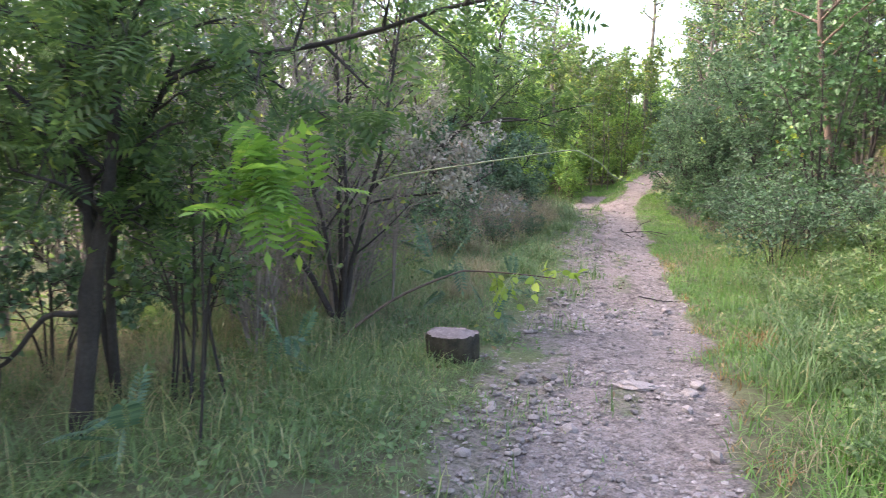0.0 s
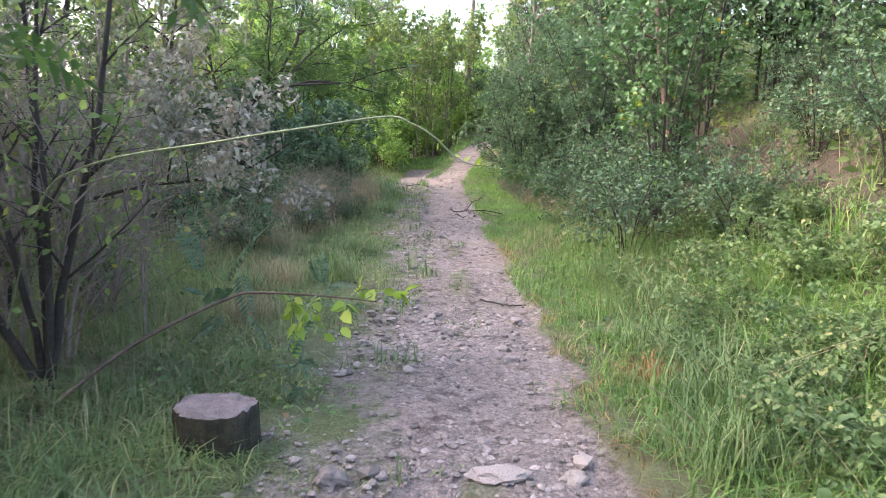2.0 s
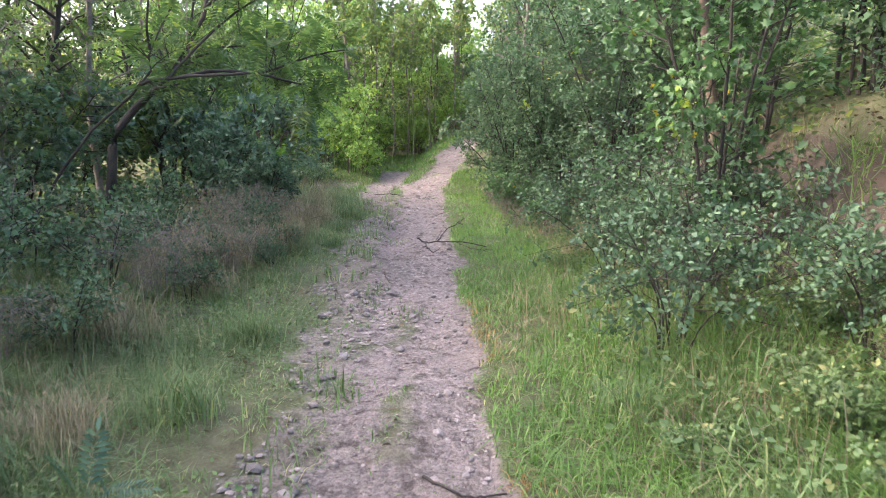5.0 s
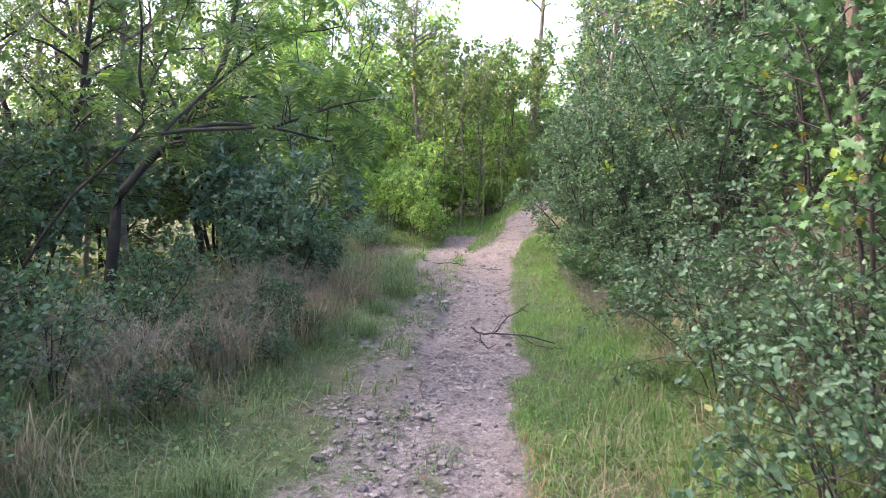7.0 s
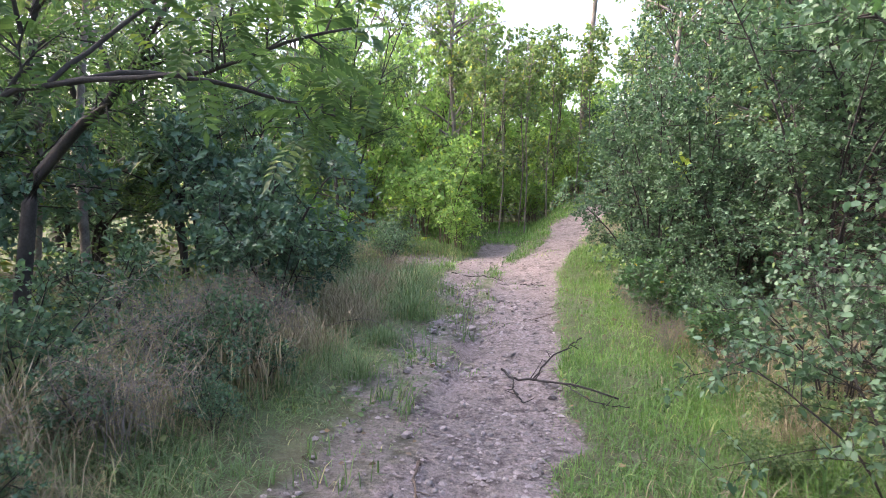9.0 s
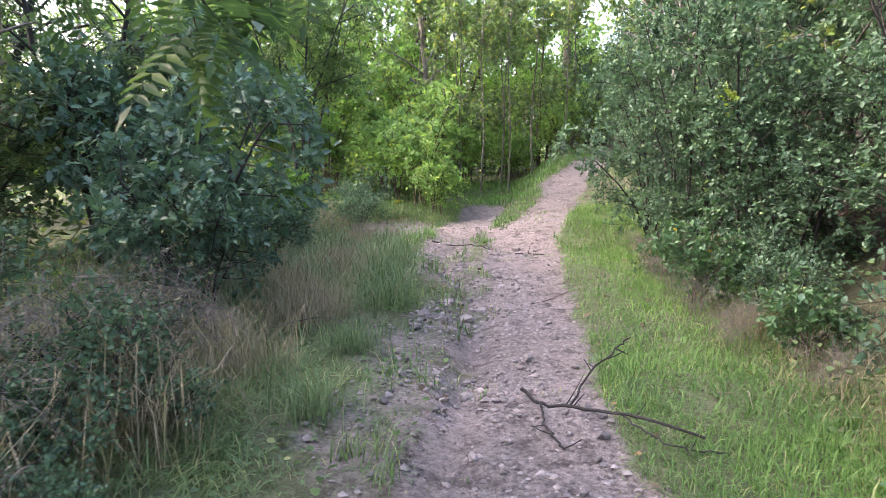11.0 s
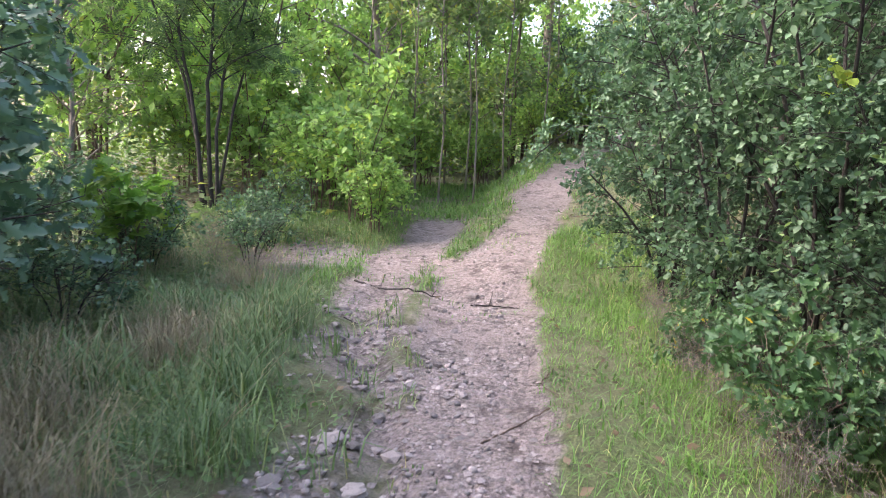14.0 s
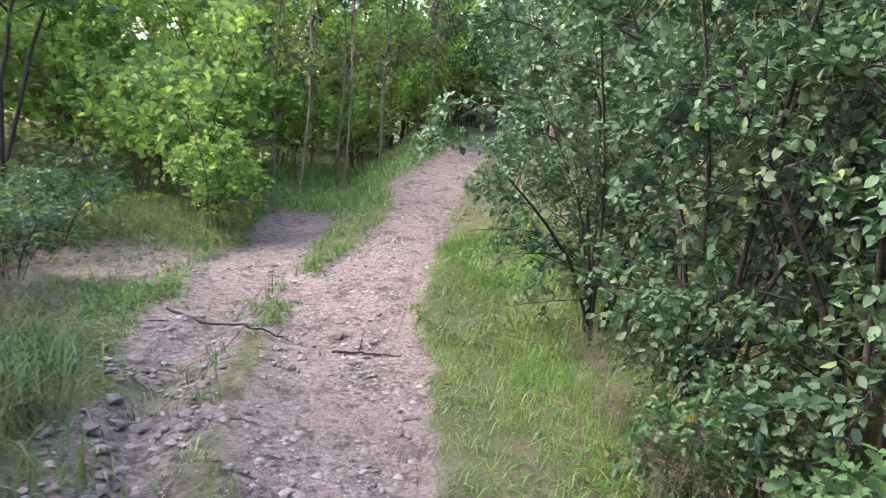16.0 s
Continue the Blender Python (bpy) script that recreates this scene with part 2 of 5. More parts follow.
def vnoise(x, y, scale, seed=0):
    """Smooth value noise, 0 to 1."""
    x, y = np.asarray(x, float) * scale + seed * 17.3, np.asarray(y, float) * scale - seed * 9.1
    i, j = np.floor(x), np.floor(y)
    u, v = x - i, y - j
    u, v = u * u * (3 - 2 * u), v * v * (3 - 2 * v)

    def h(a, b):
        s = np.sin(a * 127.1 + b * 311.7 + seed * 74.7) * 43758.5453
        return s - np.floor(s)
    return (h(i, j) * (1 - u) + h(i + 1, j) * u) * (1 - v) + (h(i, j + 1) * (1 - u) + h(i + 1, j + 1) * u) * v


def step(x, a, b):
    t = np.clip((x - a) / (b - a), 0, 1)
    return t * t * (3 - 2 * t)


# ---- lie of the land ----
EDGE_Y = (-3, 0, 4.5, 5.7, 6.5, 7.5, 9, 10.8, 12.3, 12.9, 13.9, 15.3, 16.2, 16.9, 17.8, 18.5, 19.1, 19.7, 20.3, 22.3, 24, 28)
EDGE_L = (.05, .02, .0, -.05, -.12, -.16, -.32, -.4, -.58, -.62, -.72, -.88, -1.2, -1.5, -1.62, -1.5, -1.2, -.97, -.8, -.55, -.1, 1.0)
EDGE_R = (1.2, 1.12, 1.0, .95, .88, .8, .6, .4, .32, .22, .08, -.07, -.14, -.22, -.28, -.32, -.27, -.22, -.16, .1, .3, 1.5)


def edges(y):
    return np.interp(y, EDGE_Y, EDGE_L), np.interp(y, EDGE_Y, EDGE_R)


def on_path(x, y):
    """How far a place belongs to the trodden ground: 0 grass, 1 path."""
    x, y = np.asarray(x, float), np.asarray(y, float)
    left, right = edges(y)
    w = (vnoise(x, y, 2.1, 1) - 0.5) * 0.28 + (vnoise(x, y, 7.0, 2) - 0.5) * 0.14
    band = np.interp(y, (0, 8, 9.5, 11, 12, 14, 15.5, 17), (.42, .35, .35, .45, .62, .62, .3, .1))
    m = np.maximum(step(x, left - .08 + w, left + .16 + w), .44 * step(x, left - band + w * 1.5, left - band + .15 + w * 1.5)) * (1 - step(x, right - 0.06 + w * .7, right + 0.08 + w * .7))
    # the spur that leaves to the left
    cx = np.interp(y, (17, 18.2, 19.5, 21.6), (-1.25, -1.48, -1.5, -1.62))
    m = np.maximum(m, (1 - step(np.abs(x - cx) + w * .8, .2, .5)) * step(y, 17, 17.6) * (1 - step(y, 21, 21.8)))
    # half-bare ground beside it, under the trees
    m = np.maximum(m, .7 * (1 - step(np.hypot((x + 2.6) / 1.0, (y - 19.1) / 1.0) + w, .5, 1.0)))
    # grassy islands along the ruts
    isl = np.exp(-((x - np.interp(y, (15.5, 16.7, 18.4, 19.7), (-.72, -1.05, -1.2, -.97))) / 0.13) ** 2) * step(y, 15.4, 16) * (1 - step(y, 19.4, 20)) * step(vnoise(x, y, 3.5, 3), 0.25, 0.5)
    crown = np.exp(-((x - (left * .55 + right * .45)) / 0.16) ** 2) * step(vnoise(x, y, 1.6, 4), 0.38, 0.55) * step(y, 2, 4) * (1 - step(y, 10, 11))
    gully = np.exp(-((x - left - .16) / 0.1) ** 2) * step(y, 12, 13) * (1 - step(y, 17, 18)) * step(vnoise(x, y, 2.4, 43), .35, .6)
    return np.clip(m - 0.85 * isl - 0.75 * crown - .5 * gully, 0, 1)


def land(x, y):
    x, y = np.asarray(x, float), np.asarray(y, float)
    mid = np.interp(y, (-60, 8, 12, 15, 18, 20, 22, 26, 40, 300), (0, 0, .05, .1, .13, .42, .78, 1.15, 1.6, 2))
    low = np.interp(y, (-60, 8, 12, 15, 18, 22, 30, 60, 300), (0, 0, .05, .1, .14, .32, .5, .2, -3))
    z = low + (mid - low) * step(x, -1.5, -0.5)
    foot = np.interp(y, (0, 6, 10, 14, 18, 22), (1.9, 1.75, 1.65, 1.35, 0.9, 1.1))
    bank = np.interp(x - foot, (0, .5, 1.0, 1.9, 3.2, 6, 30, 300), (0, .1, .42, 1.35, 2.1, 2.9, 4.5, 6))
    z = z + bank * np.interp(y, (-40, 2, 5, 8.5, 30), (.2, .3, .55, 1, 1))
    near = 1 - step(np.abs(x), 30, 60)
    z = z + near * ((vnoise(x, y, 0.35, 5) - .5) * .12 * (1 - .6 * np.exp(-(x / 1.5) ** 2)) + (vnoise(x, y, 1.7, 6) - .5) * .06)
    left, right = edges(y)
    p = on_path(x, y)
    z = z - 0.035 * p + p * ((vnoise(x, y, 4, 7) - .5) * .04 + (vnoise(x, y, 8, 33) - .5) * .022)
    # washed-out gully along the track's left side
    z = z - 0.085 * np.exp(-((x - left - 0.12) / 0.1) ** 2) * step(y, 12, 13.5) * (1 - step(y, 17.2, 18.5))
    return z


def spread(a, b, fine, far, grow=1.25):
    """Coordinates, fine between a and b and ever wider out to far."""
    mid, s, out = list(np.arange(a, b, fine)), fine, []
    lo, hi = [], []
    p, q = a, mid[-1]
    while q < far:
        s *= grow
        p, q = p - s, q + s
        lo.append(p), hi.append(q)
    return np.array(lo[::-1] + mid + hi)


GX, GY = spread(-4.0, 4.0, 0.08, 700), spread(0.8, 24, 0.1, 700)
XX, YY = np.meshgrid(GX, GY)
ZZ = land(XX, YY)
grid = np.stack([XX, YY, ZZ], -1).reshape(-1, 3)
nx, ny = len(GX), len(GY)
I = (np.arange(ny - 1)[:, None] * nx + np.arange(nx - 1)[None]).ravel()
QUADS = np.stack([I, I + 1, I + nx + 1, I + nx], 1)
pm = on_path(XX, YY).ravel()


def worn_mesh(name, verts, groups, worn):
    me = as_mesh(name, verts, groups, EARTH, True)
    me.attributes.new("worn", "FLOAT", "POINT").data.foreach_set("value", np.asarray(worn, np.float32))
    return me


ground = tagged(piece("ground", worn_mesh("ground", grid, [QUADS], pm)), "mossy forest soil with litter and a bare bank", "ground", kind="structure")

keep = (pm[QUADS].min(1) > 0.55) & (grid[QUADS[:, 0], 1] < 30) & (grid[QUADS[:, 0], 1] > -6)
used, back = np.unique(QUADS[keep], return_inverse=True)
pv = grid[used] + (0, 0, 0.006)
path_ob = tagged(piece("path", worn_mesh("path", pv, [back.reshape(-1, 4)], pm[used])),
                 "dusty stony footpath of pinkish grey earth", "path", kind="structure")


# ---- growing things ----
def polygon_side(points):
    """A leaf blade from the outline of its left half, folded along the midrib."""
    n = len(points)
    left = [(-x, y, z) for x, y, z in points]
    verts = [(0, 0, 0), (0, 1, -0.08)] + left + list(points)
    faces_l = [[0, 1] + list(range(1 + n, 1, -1))]
    faces_r = [[1, 0] + list(range(2 + n, 2 + 2 * n))]
    return np.array(verts, float), [np.array(faces_l + faces_r)]


LEAF_DIAMOND = (np.array([(0, 0, 0), (-.3, .42, .08), (0, 1, -.06), (.3, .42, .08)], float), [np.array([(0, 2, 1), (0, 3, 2)])])
LEAF_OVATE = polygon_side([(.3, .22, .06), (.29, .62, .06)])
LEAF_LOBED = polygon_side([(.1, .08, .02), (.26, .26, .06), (.13, .36, .04), (.36, .54, .08), (.15, .64, .04), (.2, .84, .03)])
LEAF_PALMATE = polygon_side([(.3, -.06, .05), (.2, .14, .04), (.56, .3, .1), (.3, .42, .06), (.4, .72, .06), (.16, .66, .03)])
LEAF_CURL = (np.array([(0, 0, 0), (-.2, .3, .16), (.14, .3, .2), (-.1, .62, -.05), (.2, .58, -.02), (.02, .7, -.4)], float),
             [np.array([(0, 2, 1), (1, 2, 4), (1, 4, 3), (3, 4, 5)])])
LEAF_NARROW = (np.array([(0, 0, 0), (-.13, .4, .03), (0, 1, -.1), (.13, .4, .03)], float), [np.array([(0, 2, 1), (0, 3, 2)])])


def pinnate(pairs, wide=0.34, broad=0.13):
    v, f = [(-.008, 0, 0), (.008, 0, 0), (0, 1, -.18)], [(0, 1, 2)]
    for k in range(pairs):
        y = 0.14 + 0.82 * k / pairs
        z = -0.18 * y * y
        w = wide * (0.75 + 0.5 * math.sin(math.pi * (k + 1) / (pairs + 1)))
        for s in (-1, 1):
            n = len(v)
            v += [(0, y, z), (s * w * .45, y + .06 + broad * .5, z + .02), (s * w, y + .1, z - .07), (s * w * .45, y + .06 - broad * .5, z + .01)]
            f += [(n, n + 1, n + 2), (n, n + 2, n + 3)] if s > 0 else [(n, n + 2, n + 1), (n, n + 3, n + 2)]
    n = len(v)
    v += [(0, .94, -.16), (-.06, 1.06, -.18), (0, 1.25, -.26), (.06, 1.06, -.18)]
    f += [(n, n + 2, n + 1), (n, n + 3, n + 2)]
    return np.array(v, float), [np.array(f)]


LEAF_FEATHER = pinnate(5)
LEAF_SOFT_FEATHER = pinnate(4, .36, .17)
LEAF_LONG_FEATHER = pinnate(9, 0.26, 0.085)
LEAF_WALNUT = pinnate(7, 0.29, 0.115)


def unit(v):
    return v / np.maximum(np.linalg.norm(v, axis=-1, keepdims=True), 1e-9)


def blades(rng, pos, way, template, size, lift=0.8, wild=0.5):
    """Leaves at pos that point along way, faces turned roughly up."""
    verts, groups = template
    n = len(pos)
    y = unit(way)
    up = unit(np.array([0, 0, lift]) + rng.normal(size=(n, 3)) * wild)
    x = unit(np.cross(y, up))
    z = np.cross(x, y)
    size = np.broadcast_to(size, (n,))[:, None, None]
    out = pos[:, None] + size * (verts[None, :, :1] * x[:, None] + verts[None, :, 1:2] * y[:, None] + verts[None, :, 2:] * z[:, None])
    off = (np.arange(n) * len(verts))[:, None, None]
    return out.reshape(-1, 3), [(g[None] + off).reshape(-1, g.shape[1]) for g in groups]


def tubes(lines, r0, r1, sides=5):
    """Tapered round limbs along lines (m, k, 3)."""
    lines = np.asarray(lines, float)
    m, k, _ = lines.shape
    tan = unit(np.gradient(lines, axis=1))
    ref = np.where(np.abs(tan[..., 2:]) > 0.9, np.array([1.0, 0, 0]), np.array([0, 0, 1.0]))
    a = unit(np.cross(tan, ref))
    b = np.cross(tan, a)
    t = np.linspace(0, 1, k)[None, :, None]
    rad = np.reshape(r0, (-1, 1, 1)) * (1 - t) + np.reshape(r1, (-1, 1, 1)) * t
    ang = np.arange(sides) * 2 * np.pi / sides
    ring = a[:, :, None] * np.cos(ang)[None, None, :, None] + b[:, :, None] * np.sin(ang)[None, None, :, None]
    v = lines[:, :, None] + ring * np.broadcast_to(rad, (m, k, 1))[:, :, None]
    i, j, s = np.meshgrid(np.arange(m), np.arange(k - 1), np.arange(sides), indexing="ij")
    base, s2 = (i * k + j) * sides, (s + 1) % sides
    q = np.stack([base + s, base + s2, base + sides + s2, base + sides + s], -1).reshape(-1, 4)
    return v.reshape(-1, 3), q


def smooth_line(points, n=12):
    """A curve through points."""
    p = np.asarray(points, float)
    q = np.vstack([2 * p[0] - p[1], p, 2 * p[-1] - p[-2]])
    out = []
    for u in np.linspace(0, len(p) - 1 - 1e-6, n):
        i, f = int(u), u - int(u)
        a, b, c, d = q[i:i + 4]
        out.append(0.5 * (2 * b + (c - a) * f + (2 * a - 5 * b + 4 * c - d) * f * f + (3 * b - a - 3 * c + d) * f ** 3))
    return np.array(out)


def shoots(rng, parents, each, start, length, up=0.25, sag=-0.1, wander=0.12, along=0.55, k=5):
    """Side shoots on parent lines (m, k, 3)."""
    m, kk, _ = parents.shape
    idx = np.repeat(np.arange(m), each)
    t = rng.uniform(start, 1, len(idx))
    f = t * (kk - 1)
    i = np.minimum(f.astype(int), kk - 2)
    pos = parents[idx, i] + (parents[idx, i + 1] - parents[idx, i]) * (f - i)[:, None]
    tan = unit(parents[idx, i + 1] - parents[idx, i])
    r = rng.normal(size=(len(idx), 3))
    r = unit(r - (r * tan).sum(-1, keepdims=True) * tan)
    d = unit(tan * along + r + np.array([0, 0, up]))
    ln = (length * rng.uniform(.5, 1.25, len(idx)) * (1.2 - .6 * t))[:, None, None]
    s = np.linspace(0, 1, k)[None, :, None]
    bend = rng.normal(size=(len(idx), 1, 3)) * wander
    return pos[:, None] + d[:, None] * ln * s + (bend * s ** 2 + np.array([0, 0, sag]) * s ** 2) * ln


def leaf_spots(rng, lines, each, start=0.15, scatter=0.03):
    m, k, _ = lines.shape
    idx = np.repeat(np.arange(m), each)
    f = rng.uniform(start, 1, len(idx)) * (k - 1)
    i = np.minimum(f.astype(int), k - 2)
    pos = lines[idx, i] + (lines[idx, i + 1] - lines[idx, i]) * (f - i)[:, None]
    way = unit(lines[idx, i + 1] - lines[idx, i]) * .6 + unit(rng.normal(size=(len(idx), 3))) * .9 + np.array([0, 0, -.15])
    return pos + rng.normal(size=pos.shape) * scatter, way


def plant(kind, label, category, at, stems, seed, bark, leaf, template, size, radius=0.02, branches=6, reach=0.5, start=0.3,
          twigs=5, twig=0.25, leaves=8, up=0.25, sag=-0.1, group="", sides=6, stem_name="stem", lift=0.8, wild=0.5, clear=None, boughs=False):
    """A tree or shrub: stems (local lines of points), branches, twigs and single leaves."""
    rng = np.random.default_rng(seed)
    root = tagged(new(kind), label, category, group)
    root.location = at
    lines = np.array([smooth_line(s, 12) for s in stems])
    lines[:, 1:-1] += rng.normal(size=lines[:, 1:-1].shape) * radius * 0.2
    for ln in lines:
        tall = np.linalg.norm(ln[-1] - ln[0])
        r = radius * rng.uniform(.75, 1.1)
        v, q = tubes(ln[None], r, r * 0.3, sides)
        piece(stem_name, as_mesh(stem_name, v, [q], bark, True), root)
    br = shoots(rng, lines, branches, start, reach, up, sag)
    tw = shoots(rng, br, twigs, 0.25, twig, up * .6, sag, k=3 if boughs else 2)
    if boughs:
        for ln in br:
            v, q = tubes(ln[None], radius * 0.34, radius * 0.12, 5)
            piece("bough", as_mesh("bough", v, [q], bark, True), root)
        v, q = tubes(tw, max(radius * 0.13, 0.0016), 0.001, 3)
    else:
        v1, q1 = tubes(br, radius * 0.34, radius * 0.12, 4)
        v2, q2 = tubes(tw, max(radius * 0.13, 0.0016), 0.001, 3)
        v, q = np.vstack([v1, v2]), np.vstack([q1, q2 + len(v1)])
    tagged(piece("twig_work", as_mesh("twig_work", v, [q], bark, True), root), kind="stuff")
    if leaves:
        pos, way = leaf_spots(rng, tw, leaves, scatter=size * 0.25)
        if clear is not None:
            ok = clear(pos + np.array(at))
            pos, way = pos[ok], way[ok]
        v, g = blades(rng, pos, way, template, size * rng.uniform(.6, 1.2, len(pos)), lift, wild)
        tagged(piece("foliage", as_mesh("foliage", v, g, leaf), root), kind="stuff")
    return root


def fan(rng, n, height, width, base=0.1, low=0.55):
    """Stems that rise and lean apart from one stool."""
    out = []
    for k in range(n):
        a = 2 * np.pi * (k + rng.uniform(-.3, .3)) / n
        u, h = width * rng.uniform(.35, 1), height * rng.uniform(low, 1)
        c, s = math.cos(a), math.sin(a)
        out.append([(c * base * rng.uniform(0, 1), s * base * rng.uniform(0, 1), -.05),
                    (c * u * .3, s * u * .3, h * .45), (c * u * .7, s * u * .7, h * .8), (c * u, s * u, h)])
    return out


def put(x, y, sink=0.0):
    return (x, y, float(land(x, y)) - sink)


def again(ob, x, y, turn, scale=1.0, tall=1.0):
    return copy_thing(ob, pose(x, y, float(land(x, y)) - 0.03, 0, 0, turn) @ Matrix.Diagonal((scale, scale, scale * tall, 1)))


R = np.random.default_rng(11)

# the dark tree with several stems where the walk begins
B0 = put(-1.96, 3.1)


def rel(points, origin):
    return [tuple(np.subtract(p, origin)) for p in points]


plant("tree", "dark many-stemmed young tree with feathered leaves beside the grass", "tree", B0,
      [rel([(-1.97, 3.1, -.08), (-1.86, 3.1, .55), (-1.78, 3.1, .95), (-1.84, 3.1, 1.3), (-1.85, 3.1, 1.75), (-1.8, 3.15, 2.9)], B0),
       rel([(-1.94, 3.12, -.05), (-1.83, 3.12, .7), (-1.72, 3.1, 1.02), (-1.66, 3.1, 1.3), (-1.63, 3.1, 1.75), (-1.5, 3.2, 2.8)], B0)],
      21, BARK_DARK, LEAF_PINNATE, LEAF_FEATHER, 0.16, 0.047, 13, 0.75, 0.36, 5, 0.35, 5, 0.15, -0.12, stem_name="trunk", sides=9, boughs=True)
plant("tree", "slender dark tree with a long level bough of feathered leaves", "tree", put(-2.15, 3.6),
      [rel([(-2.15, 3.6, -.05), (-2.12, 3.6, 1.1), (-1.64, 3.6, 1.76), (-.99, 3.6, 1.83), (-.38, 3.6, 1.95), (.05, 3.6, 2.05)], put(-2.15, 3.6)),
       rel([(-2.15, 3.6, -.05), (-2.2, 3.5, .9), (-2.25, 3.4, 1.5), (-2.35, 3.3, 2.6)], put(-2.15, 3.6)),
       rel([(-2.15, 3.6, -.05), (-2.05, 3.5, .9), (-1.75, 3.4, 1.4), (-1.5, 3.4, 1.9)], put(-2.15, 3.6))],
      22, BARK_DARK, LEAF_PINNATE, LEAF_FEATHER, 0.16, 0.028, 8, 0.5, 0.45, 5, 0.3, 5, 0.3, -0.05, stem_name="trunk", sides=7, boughs=True)
plant("sapling", "dark thin sapling with bright feathered leaves hanging over", "sapling", put(-1.3, 3.15),
      [rel([(-1.3, 3.15, -.03), (-1.22, 3.1, .5), (-1.14, 3.0, .98), (-1.02, 2.92, 1.24), (-.85, 2.87, 1.29), (-.68, 2.85, 1.22)], put(-1.3, 3.15))],
      23, BARK_DARK, LEAF_FRESH, LEAF_WALNUT, 0.2, 0.008, 8, 0.14, 0.74, 3, 0.08, 2, 0.0, -.1, lift=1.8, wild=.25)
plant("shrub", "dark thin stems of a young shrub by the tree", "shrub", put(-1.75, 3.75), fan(R, 9, 1.9, 0.6, 0.2, .5), 25, BARK_DARK, LEAF_PINNATE, LEAF_OVATE, 0.06, 0.009, 7, 0.35, 0.3, 4, 0.2, 4, .3)
plant("dead_branch", "dark fallen branch leaning out of the tree", "branch", put(-2.0, 3.05),
      [rel([(-1.86, 3.08, .62), (-2.02, 3.05, .6), (-2.2, 3.02, .4), (-2.4, 3.0, .27), (-2.6, 3.0, .02)], put(-2.0, 3.05))],
      24, BARK_DARK, None, None, 0.1, 0.018, 5, 0.25, 0.4, 2, 0.15, 0, boughs=True)

# grey thicket of bare stems behind it
THICKET = plant("shrub", "leafless thicket shrub of grey upright stems", "shrub", put(-1.85, 5.7),
                fan(R, 9, 2.6, 0.9, 0.25, .4), 31, BARK_GREY, LEAF_MIXED, LEAF_DIAMOND, 0.05, 0.013, 12, 0.6, 0.1, 6, 0.3, 1, 0.5, 0.0, sides=6)
for x, y, a, s in ((-2.9, 6.3, 60, 1.1), (-2.6, 7.6, 140, 1.0), (-3.9, 5.2, 220, 1.2), (-3.7, 8.2, 290, 1.15), (-4.9, 7.1, 20, 1.3), (-3.1, 9.4, 80, .9), (-2.3, 5.2, 100, 1.0), (-2.5, 6.1, 170, 1.05), (-3.1, 5.5, 310, 1.1), (-2.15, 6.7, 35, .95), (-3.3, 6.9, 255, 1.1), (-2.0, 4.75, 200, .8)):
    again(THICKET, x, y, a, s)
plant("withered_shrub", "broken branch hung with withered curled grey leaves", "branch", put(-1.6, 6.2),
      [[(0, 0, 0), (.03, 0, .7), (.12, 0, 1.25), (.3, 0, 1.6), (.5, -.05, 1.8)], [(0, 0, 0), (.05, .02, .8), (.2, 0, 1.25), (.5, 0, 1.5), (.85, .05, 1.45)],
       [(0, 0, 0), (.05, -.02, .8), (.25, -.03, 1.15), (.55, -.05, 1.25), (.95, -.05, 1.0)], [(0, 0, 0), (.0, .05, .9), (.05, .1, 1.4), (.12, .1, 1.75)],
       [(0, 0, 0), (.06, .03, .85), (.22, .08, 1.2), (.5, .1, 1.35), (.75, .1, 1.2)]],
      32, BARK_GREY, LEAF_DRY, LEAF_CURL, 0.06, 0.007, 10, 0.28, 0.55, 6, 0.17, 5, 0.0, -0.5, lift=0.2, wild=1.0, boughs=True)
plant("dead_branch", "dark bare limb reaching out level from the thicket", "branch", put(-2.6, 6.4),
      [rel([(-2.6, 6.4, .1), (-2.4, 6.4, .72), (-1.73, 6.45, .97), (-1.35, 6.45, 1.02), (-1.0, 6.4, 1.1), (-.75, 6.4, 1.25)], put(-2.6, 6.4))],
      34, BARK_DARK, None, None, 0.1, 0.017, 9, 0.35, 0.4, 3, 0.2, 0, .3, 0, boughs=True)
plant("shrub", "gnarled dark-stemmed shrub rising from the tall grass", "shrub", put(-1.72, 5.45),
      [[(0, 0, -.05), (-.1, 0, .6), (-.3, .05, 1.3), (-.45, .1, 2.4)], [(0, 0, -.05), (.05, 0, .7), (.0, .1, 1.5), (.1, .1, 2.7)], [(0, 0, -.05), (.1, .05, .6), (.3, .1, 1.4), (.42, .2, 2.5)],
       [(0, 0, -.05), (-.05, .1, .7), (-.1, .2, 1.6), (-.2, .3, 2.8)], [(0, 0, -.05), (-.3, 0, .45), (-.75, .05, .8), (-1.1, .1, 1.5)]],
      35, BARK_DARK, LEAF_MIXED, LEAF_OVATE, 0.06, 0.026, 9, 0.55, 0.3, 5, 0.28, 2, .5, 0.0, boughs=True)

